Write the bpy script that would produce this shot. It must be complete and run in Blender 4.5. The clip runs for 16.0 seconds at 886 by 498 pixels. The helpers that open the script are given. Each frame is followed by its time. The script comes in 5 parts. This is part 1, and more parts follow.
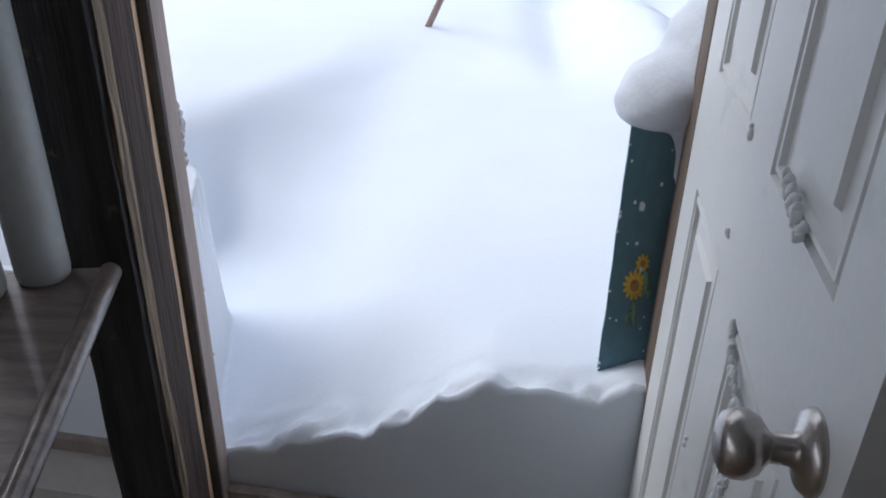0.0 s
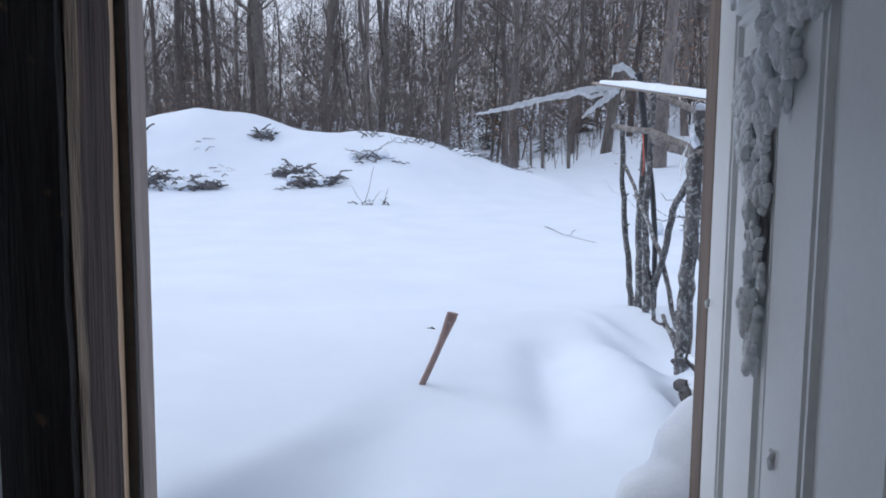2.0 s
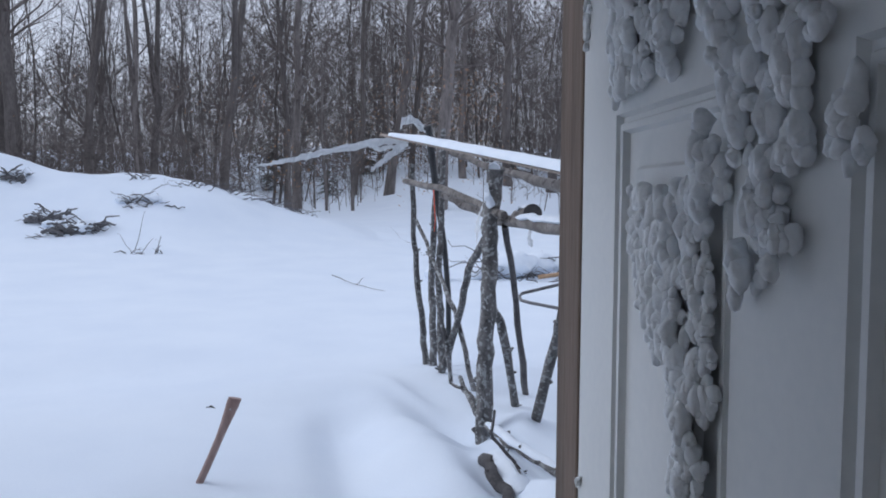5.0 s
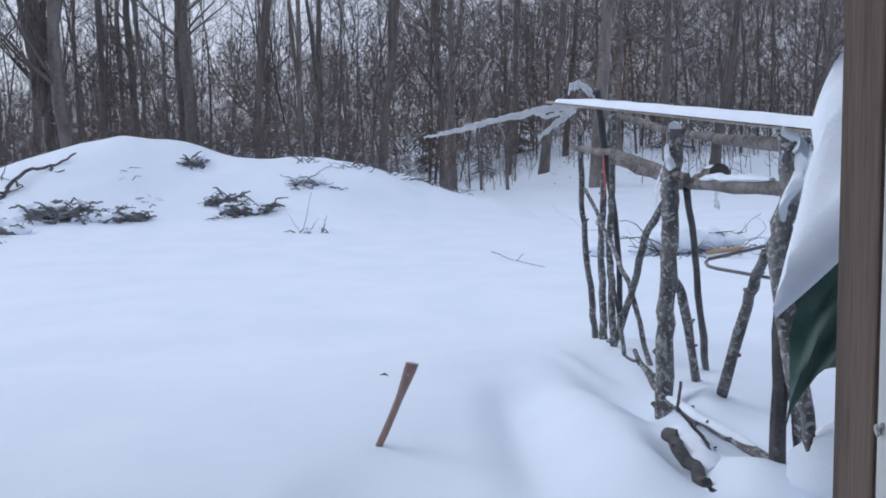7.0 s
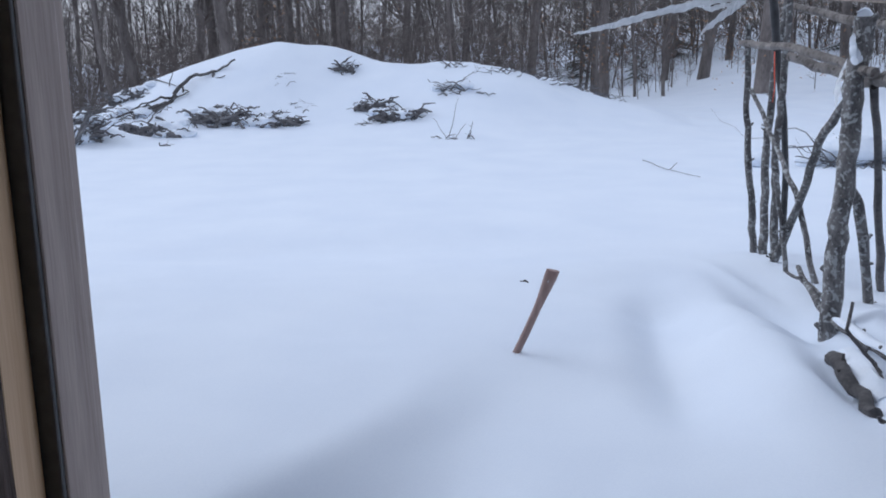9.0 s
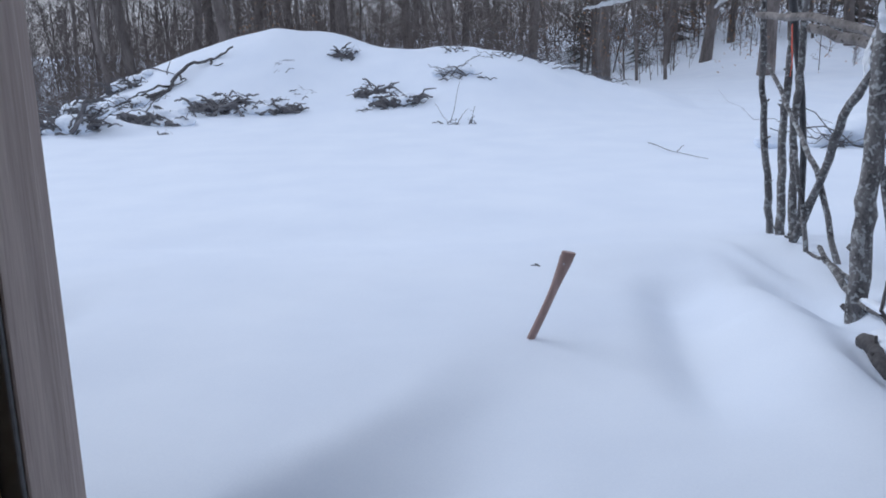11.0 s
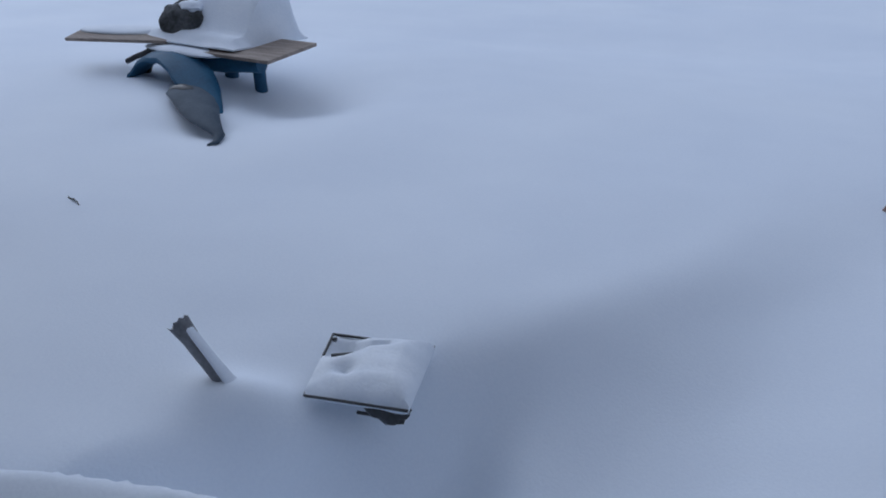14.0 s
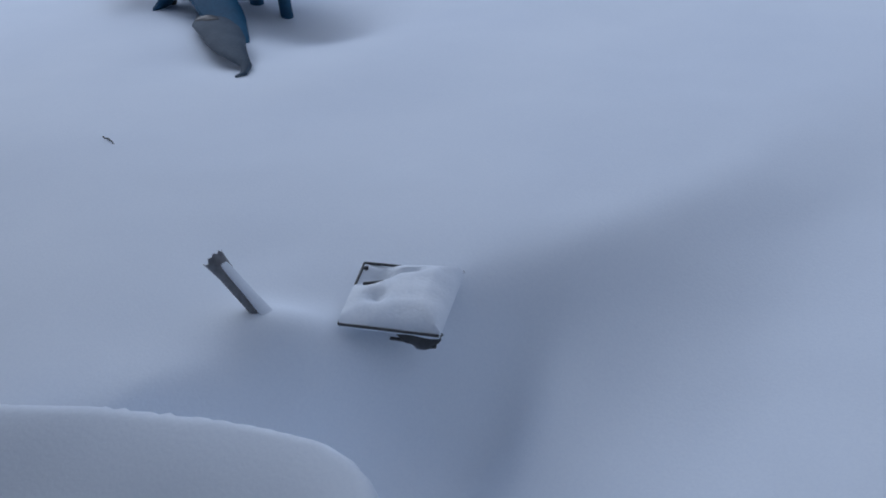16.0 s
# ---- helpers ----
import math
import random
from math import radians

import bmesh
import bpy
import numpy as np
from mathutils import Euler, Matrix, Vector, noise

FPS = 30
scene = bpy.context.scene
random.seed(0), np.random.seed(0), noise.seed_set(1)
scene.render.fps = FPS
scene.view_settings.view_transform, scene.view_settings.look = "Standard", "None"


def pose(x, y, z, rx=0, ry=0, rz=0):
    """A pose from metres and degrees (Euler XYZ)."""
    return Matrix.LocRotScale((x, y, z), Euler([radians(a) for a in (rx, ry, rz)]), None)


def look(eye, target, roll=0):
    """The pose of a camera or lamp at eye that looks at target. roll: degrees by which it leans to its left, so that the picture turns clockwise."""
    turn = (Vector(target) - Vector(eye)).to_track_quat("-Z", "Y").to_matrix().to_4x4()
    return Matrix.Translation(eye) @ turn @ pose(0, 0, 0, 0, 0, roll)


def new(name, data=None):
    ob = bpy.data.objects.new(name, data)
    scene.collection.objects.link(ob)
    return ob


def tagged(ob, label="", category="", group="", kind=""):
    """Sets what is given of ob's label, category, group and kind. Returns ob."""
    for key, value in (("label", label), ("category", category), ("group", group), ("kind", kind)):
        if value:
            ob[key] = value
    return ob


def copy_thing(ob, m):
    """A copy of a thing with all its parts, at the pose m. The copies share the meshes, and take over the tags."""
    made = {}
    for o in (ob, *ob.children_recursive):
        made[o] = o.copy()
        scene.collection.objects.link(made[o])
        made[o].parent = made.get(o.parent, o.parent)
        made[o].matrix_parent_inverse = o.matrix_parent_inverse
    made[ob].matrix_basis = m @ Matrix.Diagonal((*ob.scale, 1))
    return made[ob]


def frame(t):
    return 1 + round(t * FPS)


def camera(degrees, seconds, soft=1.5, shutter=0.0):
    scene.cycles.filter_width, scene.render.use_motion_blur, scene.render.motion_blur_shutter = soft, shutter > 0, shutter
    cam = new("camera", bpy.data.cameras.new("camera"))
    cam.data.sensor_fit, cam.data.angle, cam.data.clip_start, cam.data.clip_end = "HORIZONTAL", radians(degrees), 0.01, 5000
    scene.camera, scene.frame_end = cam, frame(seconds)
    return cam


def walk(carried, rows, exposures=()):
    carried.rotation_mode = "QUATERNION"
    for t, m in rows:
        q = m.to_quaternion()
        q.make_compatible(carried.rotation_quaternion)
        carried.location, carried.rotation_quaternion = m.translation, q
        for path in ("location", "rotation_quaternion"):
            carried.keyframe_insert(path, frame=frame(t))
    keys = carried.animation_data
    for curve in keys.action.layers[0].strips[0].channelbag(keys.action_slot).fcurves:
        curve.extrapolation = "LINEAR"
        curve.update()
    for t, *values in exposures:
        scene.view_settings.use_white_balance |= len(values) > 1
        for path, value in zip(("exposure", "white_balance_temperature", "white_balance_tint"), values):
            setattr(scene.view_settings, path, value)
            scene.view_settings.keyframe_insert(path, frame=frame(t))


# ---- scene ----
cam = camera(57.8, 16.0, soft=1.85)
PATH = [
    (0, (0.189, -0.021, 1.534), (0.119, 1.731, 0.572), 1.4),
    (0.5, (0.193, -0.010, 1.568), (0.127, 1.835, 0.798), 0.6),
    (1, (0.192, -0.012, 1.611), (0.126, 1.905, 1.043), 0.1),
    (1.5, (0.194, -0.005, 1.654), (0.118, 1.963, 1.311), 0.6),
    (2, (0.196, 0.032, 1.699), (0.112, 2.019, 1.487), 0.5),
    (2.5, (0.154, 0.108, 1.715), (0.085, 2.098, 1.526), 0.3),
    (3, (0.098, 0.196, 1.731), (0.022, 2.177, 1.467), -0.8),
    (3.5, (0.106, 0.272, 1.762), (0.224, 2.246, 1.462), -1.5),
    (4, (0.174, 0.355, 1.803), (0.709, 2.276, 1.648), 0.4),
    (4.2, (0.193, 0.374, 1.813), (0.809, 2.275, 1.725), 1.1),
    (6.3, (0.144, 0.432, 1.756), (0.224, 2.422, 1.579), -1.2),
    (6.5, (0.118, 0.469, 1.736), (0.237, 2.457, 1.553), -1.2),
    (7, (0.101, 0.507, 1.732), (0.171, 2.500, 1.575), -0.8),
    (7.5, (0.113, 0.538, 1.743), (-0.001, 2.534, 1.692), -1.3),
    (8, (0.108, 0.582, 1.722), (-0.137, 2.566, 1.652), -0.4),
    (8.5, (0.120, 0.620, 1.694), (-0.160, 2.583, 1.434), -0.3),
    (9, (0.115, 0.646, 1.688), (-0.177, 2.588, 1.312), -0.8),
    (9.2, (0.107, 0.674, 1.688), (-0.173, 2.616, 1.298), -1.0),
    (11.3, (0.050, 0.843, 1.634), (-0.248, 2.777, 1.223), -1.6),
    (11.5, (0.048, 0.886, 1.646), (-0.272, 2.814, 1.225), -1.3),
    (12, (0.059, 0.908, 1.652), (-0.302, 2.816, 1.174), -2.5),
    (12.5, (0.041, 0.970, 1.645), (-0.305, 2.877, 1.152), -1.8),
    (13, (-0.002, 1.182, 1.615), (-0.377, 3.084, 1.124), -0.8),
    (13.5, (-0.042, 1.289, 1.566), (-0.653, 3.092, 0.952), 0.1),
    (13.7, (-0.063, 1.333, 1.539), (-0.842, 3.033, 0.824), 0.5),
    (14, (-0.023, 1.308, 1.536), (-0.984, 2.846, 0.691), -0.1),
    (14.5, (-0.021, 1.311, 1.537), (-1.035, 2.725, 0.551), -1.7),
    (15, (-0.001, 1.327, 1.547), (-1.022, 2.685, 0.493), -3.1),
    (15.5, (0.028, 1.322, 1.558), (-1.009, 2.662, 0.497), -4.2),
    (16, (0.009, 1.330, 1.557), (-0.995, 2.724, 0.534), -4.3),
]
walk(cam, [(t, look(eye, target, roll)) for t, eye, target, roll in PATH],
     exposures=((0, 0.74, 5900, 10), (0.5, 0.28, 5580, 10), (1.0, 0.10, 5500, 10), (1.5, 0.12, 5550, 10), (2.5, 0.28, 5550, 10), (3.2, 0.22, 5550, 10), (4.0, 0.0, 5550, 10), (7.0, 0.03, 5500, 10), (8.0, 0.15, 5550, 10), (9.0, 0.02, 5500, 10), (12.0, -0.03, 5500, 10), (12.5, -0.17, 5470, 10), (13.2, -0.16, 5420, 10), (14.2, -0.58, 5200, 10), (16, -0.60, 5200, 10)))

# terrain: snow height over the plan
HINGE = (0.552, 1.267)
YAW = math.radians(-6.2)


def lerp_table(v, table):
    return np.interp(v, [a for a, b in table], [b for a, b in table])


def bump(x, y, cx, cy, sx, sy, turn=0.0):
    c, s = math.cos(turn), math.sin(turn)
    dx, dy = x - cx, y - cy
    u, v = dx * c + dy * s, -dx * s + dy * c
    return np.exp(-0.5 * ((u / sx) ** 2 + (v / sy) ** 2))


def step(v, a, b):
    k = np.clip((v - a) / (b - a), 0.0, 1.0)
    return k * k * (3 - 2 * k)


def snow_height(x, y):
    x, y = np.asarray(x, float), np.asarray(y, float)
    # gentle rise from the door to the wood, higher on the hill at the back
    z = lerp_table(y, ((-80, -1), (1.0, 0.5), (2.0, 0.54), (4.0, 0.595), (7.0, 0.60), (11.0, 0.64), (14.0, 0.78),
                       (18.0, 1.0), (24.0, 1.25), (36.0, 1.6), (50.0, 2.9), (80.0, 6.5), (140.0, 10.0), (600.0, 20.0)))
    z = z + 1.25 * step(x, 1.5, 9.0) * step(y, 21.0, 36.0)
    z = z + 0.05 * np.sin(x * 0.31 + 1.0) * np.sin(y * 0.27) * step(y, 5, 9)
    # fall of the ground on the far side
    z = z - 1.9 * step(-x - 0.25 * (y - 12), 8.5, 15.5) * step(y, 8, 16)
    # snowed-over pile of sticks at the heap's foot
    z = z + 0.42 * bump(x, y, -8.85, 14.95, 0.55, 0.32)
    # long heap of brush and earth under snow
    crest = lerp_table(x, ((-13.2, 0), (-11.4, 0.55), (-10.5, 0.95), (-9.3, 1.3), (-7.8, 1.72), (-6.8, 1.97), (-5.4, 1.68),
                           (-4.3, 1.46), (-3.4, 1.35), (-2.0, 1.37), (-1.0, 1.18), (0.1, 0.85), (1.4, 0.45), (3.0, 0)))
    along = 20.2 + 0.25 * np.sin(x * 0.9) - 0.04 * (x + 6)
    d = y - along
    prof = np.where(d < 0, np.exp(-0.5 * (d / 1.55) ** 2), np.exp(-0.5 * (d / 2.6) ** 2))
    z = z + crest * prof + 0.08 * prof * np.sin(x * 2.3 + y) * np.sin(y * 1.9)
    # soft drifts on the open snow
    z = z + 0.09 * bump(x, y, 0.7, 5.5, 0.9, 0.32, 0.1) + 0.05 * bump(x, y, -2.2, 5.0, 1.4, 0.45, -0.2)
    z = z - 0.07 * bump(x, y, -1.6, 6.3, 1.2, 0.35, 0.25) + 0.04 * bump(x, y, -3.4, 3.9, 0.9, 0.4)
    # drift along the pole rack, scoured on its open side with a sharp-backed ridge
    z = z + 0.04 * bump(x, y, 1.62, 4.4, 0.30, 1.3) + 0.04 * bump(x, y, 1.6, 3.4, 0.25, 0.3)
    g = x - 0.605
    lee = np.where(g < 0, np.exp(-0.5 * (g / 0.11) ** 2), np.exp(-0.5 * (g / 0.22) ** 2))
    z = z - 0.095 * lee * step(y, 3.0, 3.9) * step(-y, -5.05, -4.65)
    z = z + 0.05 * bump(x, y, 0.90, 3.7, 0.14, 0.7, 0.12)
    # broken scarp with a sharp back along the rack's feet, scooped out behind
    back = lerp_table(y, ((3.3, 1.18), (3.72, 1.105), (3.94, 1.07), (4.05, 1.03), (4.16, 0.985), (4.23, 0.955), (4.29, 1.0), (4.45, 0.955), (4.7, 0.895), (5.15, 0.875), (5.6, 0.90)))
    d = x - back
    crest_b = np.where(d < 0, np.exp(-0.5 * (d / 0.14) ** 2), 1 - 1.55 * step(d, 0.0, 0.30)) * np.where(d < 0, 1.0, 1 - step(d, 0.30, 0.55))
    z = z + 0.075 * crest_b * step(y, 3.3, 3.7) * step(-y, -5.6, -4.5)
    z = z + 0.035 * bump(x, y, 1.12, 5.0, 0.05, 0.35, 0.35) - 0.05 * bump(x, y, 1.20, 4.62, 0.07, 0.16, 0.4) + 0.02 * bump(x, y, 1.34, 4.05, 0.10, 0.16) - 0.03 * bump(x, y, 1.30, 4.5, 0.12, 0.2)
    z = z - 0.12 * bump(x, y, 1.17, 3.68, 0.07, 0.20, 0.1) + 0.03 * bump(x, y, 1.50, 4.35, 0.10, 0.35, 0.2)
    # snow heaped between the fallen branches and round the pole feet
    z = z + 0.05 * bump(x, y, 1.29, 3.84, 0.06, 0.14) + 0.04 * bump(x, y, 1.46, 4.22, 0.08, 0.16) + 0.06 * bump(x, y, 1.37, 3.42, 0.09, 0.14) + 0.05 * bump(x, y, 1.58, 4.42, 0.06, 0.07)
    # bank against the house with a sharp lip, and the trench scoured behind it
    bx, by = x + 0.012, y + 0.035
    edge = lerp_table(x, ((-3.0, 1.35), (-1.6, 1.56), (-1.22, 1.735), (-1.06, 1.814), (-0.93, 1.866), (-0.84, 1.898), (-0.78, 1.918), (-0.68, 1.944), (-0.62, 1.938), (-0.57, 1.920), (-0.54, 1.895), (-0.515, 1.85), (-0.49, 1.72), (-0.45, 1.50), (-0.41, 1.35)))
    bank = step(edge - y, -0.075, 0.005) * step(-x, 0.34, 0.50)
    # slope falling to the house from a long slantwise crest, steepest behind the bank
    brow = lerp_table(x, ((-1.70, 1.50), (-1.285, 1.93), (-1.24, 2.03), (-1.18, 2.13), (-1.11, 2.22), (-1.01, 2.33), (-0.87, 2.66), (-0.75, 2.81), (-0.57, 3.07), (-0.215, 3.68), (0.1, 4.15), (1.5, 6.0)))
    soft = 0.035 + 0.10 * step(x, -0.8, 0.0)
    w = soft * np.log1p(np.exp(np.clip(((brow - y) * 0.6 - 0.02) / soft, -30, 30)))
    deep = 0.52 - 0.29 * step(x, -1.05, 0.05) - 0.06 * step(x, -0.3, 0.2)
    span = 0.33 + 0.22 * step(x, -1.05, 0.1)
    z = z - 0.05 * bump(x, y, -0.95, 2.38, 0.4, 0.3) * (1 - bank)
    z = z - deep * (1 - np.exp(-w / span)) * step(x, -1.60, -1.22) * step(-x, -0.9, 0.3) * (1 - bank) + bank * (0.180 - 0.05 * step(edge - y, 0.0, 0.3))
    z = z + 0.06 * bump(bx, by, -1.12, 2.33, 0.11, 0.06, 0.2) - 0.09 * bump(bx, by, -0.72, 2.50, 0.07, 0.15) - 0.03 * bump(bx, by, -0.86, 2.37, 0.12, 0.05, 0.2) - 0.03 * bump(bx, by, -0.2, 2.2, 0.6, 0.4)
    # drift trailing from the half-buried blue toy and its hollow
    z = z - 0.11 * bump(x, y, -2.62, 4.12, 0.30, 0.24) - 0.03 * bump(x, y, -2.62, 3.55, 0.2, 0.12, 0.6)
    # fall towards the threshold
    c, s = math.cos(YAW), math.sin(YAW)
    hx, hy = (x - HINGE[0]) * c + (y - HINGE[1]) * s, -(x - HINGE[0]) * s + (y - HINGE[1]) * c
    lip = lerp_table(hx, ((-1.0, 0.19), (-0.92, 0.195), (-0.705, 0.28), (-0.60, 0.285), (-0.52, 0.345), (-0.42, 0.43), (-0.326, 0.488), (-0.16, 0.478), (-0.09, 0.475), (0.0, 0.53)))
    door = (1 - bank) * step(hx, -1.10, -0.93) * step(-hx, -0.5, 0.0) * step(-hy, -0.55, 0.05)
    z = z * (1 - door) + lip * door
    return z
# terrain end

# ---------------------------------------------------------------- light
world = bpy.data.worlds.new("winter_sky")
scene.world = world
world.use_nodes = True
wn, wl = world.node_tree.nodes, world.node_tree.links
sky = wn.new("ShaderNodeTexSky")
sky.sky_type = "NISHITA"
sky.sun_disc = False
sky.sun_elevation, sky.sun_rotation = radians(34), radians(298)
sky.air_density, sky.dust_density, sky.ozone_density = 1.0, 4.0, 1.5
# a veil of even cloud over the clear sky
veil = wn.new("ShaderNodeMixRGB")
veil.inputs[0].default_value = 0.80
veil.inputs[2].default_value = (9.2, 9.0, 9.2, 1)
wl.new(sky.outputs[0], veil.inputs[1])
wl.new(veil.outputs[0], wn["Background"].inputs[0])
wn["Background"].inputs[1].default_value = 0.085
sun_data = bpy.data.lights.new("sun", "SUN")
sun_data.energy, sun_data.angle, sun_data.color = 0.95, radians(38), (1.0, 0.97, 0.93)
sun = new("sun", sun_data)
sun.matrix_world = look((-30, 16, 24), (0, 4, 0))


# ---------------------------------------------------------------- materials
def mat(name, c1, c2, rough=0.7, scale=6.0, fine=60.0, bump_size=0.3, depth=0.004, stretch=(1, 1, 1), metal=0.0, c3=None, patch=0.55,
        spread=0.12, coat=0.0, by_object=0.0, alpha=0.0):
    """A surface with colour drift at two scales, optional patches of a third colour, and fine relief."""
    m = bpy.data.materials.new(name)
    m.use_nodes = True
    n, l = m.node_tree.nodes, m.node_tree.links
    b = n["Principled BSDF"]
    tc, mp = n.new("ShaderNodeTexCoord"), n.new("ShaderNodeMapping")
    mp.inputs["Scale"].default_value = stretch
    l.new(tc.outputs["Object"], mp.inputs[0])
    big, small = n.new("ShaderNodeTexNoise"), n.new("ShaderNodeTexNoise")
    big.inputs["Scale"].default_value, small.inputs["Scale"].default_value = scale, fine
    big.inputs["Detail"].default_value, small.inputs["Detail"].default_value = 6, 5
    l.new(mp.outputs[0], big.inputs[0])
    l.new(mp.outputs[0], small.inputs[0])
    add = n.new("ShaderNodeMath")
    add.operation = "MULTIPLY_ADD"
    add.inputs[1].default_value, add.inputs[2].default_value = 0.45, 0.0
    l.new(small.outputs[0], add.inputs[0])
    tot = n.new("ShaderNodeMath")
    tot.operation = "MULTIPLY_ADD"
    tot.inputs[1].default_value = 0.75
    l.new(big.outputs[0], tot.inputs[0])
    l.new(add.outputs[0], tot.inputs[2])
    ramp = n.new("ShaderNodeValToRGB")
    ramp.color_ramp.elements[0].position, ramp.color_ramp.elements[1].position = 0.60 - 1.3 * spread, 0.60 + 1.3 * spread
    ramp.color_ramp.elements[0].color, ramp.color_ramp.elements[1].color = (*c1, 1), (*c2, 1)
    l.new(tot.outputs[0], ramp.inputs[0])
    col = ramp.outputs[0]
    if c3:
        spot = n.new("ShaderNodeTexNoise")
        spot.inputs["Scale"].default_value, spot.inputs["Detail"].default_value = scale * 2.7, 4
        l.new(tc.outputs["Object"], spot.inputs[0])
        sr = n.new("ShaderNodeValToRGB")
        sr.color_ramp.elements[0].position, sr.color_ramp.elements[1].position = patch, patch + 0.05
        l.new(spot.outputs[0], sr.inputs[0])
        mx = n.new("ShaderNodeMixRGB")
        mx.inputs[2].default_value = (*c3, 1)
        l.new(sr.outputs[0], mx.inputs[0])
        l.new(col, mx.inputs[1])
        col = mx.outputs[0]
    if by_object:
        oi, hs, mr = n.new("ShaderNodeObjectInfo"), n.new("ShaderNodeHueSaturation"), n.new("ShaderNodeMapRange")
        mr.inputs[3].default_value, mr.inputs[4].default_value = 1 - by_object, 1 + by_object
        l.new(oi.outputs["Random"], mr.inputs[0])
        l.new(mr.outputs[0], hs.inputs["Value"])
        l.new(col, hs.inputs["Color"])
        col = hs.outputs[0]
    l.new(col, b.inputs["Base Color"])
    bp = n.new("ShaderNodeBump")
    bp.inputs["Strength"].default_value, bp.inputs["Distance"].default_value = bump_size, depth
    l.new(tot.outputs[0], bp.inputs["Height"])
    l.new(bp.outputs[0], b.inputs["Normal"])
    b.inputs["Roughness"].default_value, b.inputs["Metallic"].default_value = rough, metal
    b.inputs["Coat Weight"].default_value = coat
    if alpha:
        b.inputs["Transmission Weight"].default_value = alpha
    return m


M_SNOW = mat("snow", (0.735, 0.80, 0.90), (0.79, 0.85, 0.935), 0.75, 1.3, 140, 0.25, 0.004)
M_SNOW_CAP = mat("packed_snow", (0.73, 0.79, 0.88), (0.81, 0.86, 0.93), 0.7, 9, 110, 0.4, 0.006)
M_FROST = mat("clotted_snow", (0.83, 0.87, 0.91), (0.90, 0.93, 0.95), 0.7, 25, 160, 0.6, 0.006)
M_BARK = mat("grey_bark", (0.085, 0.073, 0.068), (0.19, 0.168, 0.158), 0.9, 5, 34, 0.9, 0.02, (1, 1, 0.25), by_object=0.3)
M_TWIG = mat("twig_bark", (0.098, 0.081, 0.074), (0.185, 0.160, 0.149), 0.9, 3, 30, 0.2, 0.004, by_object=0.2)
M_FARTWIG = mat("far_twig_bark", (0.095, 0.080, 0.076), (0.175, 0.150, 0.145), 0.9, 0.35, 6, 0.2, 0.004)
M_LICHEN = mat("lichened_pole_bark", (0.055, 0.053, 0.055), (0.205, 0.198, 0.196), 0.9, 16, 110, 1.0, 0.010, (1, 1, 0.5), c3=(0.335, 0.345, 0.345), patch=0.545, by_object=0.25)
M_BIRCH = mat("pale_log_bark", (0.10, 0.088, 0.082), (0.27, 0.25, 0.235), 0.85, 9, 60, 0.7, 0.006, c3=(0.07, 0.06, 0.055), patch=0.60)
M_CUT = mat("cut_wood", (0.30, 0.19, 0.11), (0.45, 0.31, 0.19), 0.8, 30, 150, 0.3, 0.002)
M_DEAD = mat("dead_brush", (0.050, 0.048, 0.051), (0.125, 0.118, 0.118), 0.9, 8, 60, 0.5, 0.004, by_object=0.2)
M_BRUSH = mat("frosted_dead_brush", (0.075, 0.074, 0.080), (0.19, 0.185, 0.19), 0.9, 8, 60, 0.5, 0.004, by_object=0.2)
M_LEAF = mat("dry_beech_leaf", (0.26, 0.13, 0.06), (0.42, 0.24, 0.12), 0.8, 2, 20, 0.1, 0.001)
M_SPRUCE = mat("spruce_needles", (0.035, 0.042, 0.036), (0.065, 0.075, 0.062), 0.8, 3, 30, 0.1, 0.001)
M_DOOR = mat("white_door_paint", (0.74, 0.765, 0.77), (0.80, 0.815, 0.81), 0.42, 3, 90, 0.08, 0.001, c3=(0.70, 0.73, 0.735), patch=0.66)
M_JAMB = mat("weathered_pine_jamb", (0.10, 0.073, 0.055), (0.21, 0.155, 0.118), 0.75, 5, 40, 0.5, 0.003, (6, 6, 0.35))
M_GREYWOOD = mat("greyed_jamb_board", (0.33, 0.275, 0.25), (0.48, 0.41, 0.375), 0.8, 5, 42, 0.6, 0.003, (6, 6, 0.35))
M_TAN = mat("fresh_pine_edge", (0.48, 0.32, 0.19), (0.62, 0.45, 0.29), 0.7, 5, 50, 0.4, 0.002, (6, 6, 0.3))
# post colour kept near black to carry the shade on its room side
M_OLDPOST = mat("shaded_rough_post", (0.014, 0.014, 0.015), (0.045, 0.042, 0.042), 0.85, 6, 46, 1.0, 0.012, (5, 5, 0.3), c3=(0.10, 0.072, 0.050), patch=0.66)
M_SPLINTER = mat("splintered_raw_wood", (0.075, 0.058, 0.046), (0.42, 0.33, 0.235), 0.85, 8, 60, 1.0, 0.010, (9, 9, 0.22), spread=0.08)
M_REVEAL = mat("split_brown_wood", (0.045, 0.036, 0.034), (0.125, 0.090, 0.078), 0.85, 6, 34, 1.0, 0.012, (7, 7, 0.25))
M_DARK = mat("dark_grey_rubber_strip", (0.060, 0.062, 0.066), (0.105, 0.108, 0.114), 0.6, 9, 80, 0.2, 0.001)
M_WHITEWALL = mat("white_wall_paint", (0.64, 0.63, 0.61), (0.72, 0.71, 0.69), 0.7, 3, 60, 0.1, 0.001)
M_ROOF = mat("dark_roof_boards", (0.06, 0.055, 0.05), (0.11, 0.10, 0.09), 0.9, 3, 40, 0.3, 0.003)
M_FLOOR = mat("worn_floor_boards", (0.20, 0.15, 0.11), (0.32, 0.25, 0.18), 0.7, 3, 40, 0.4, 0.003, (0.5, 5, 4))
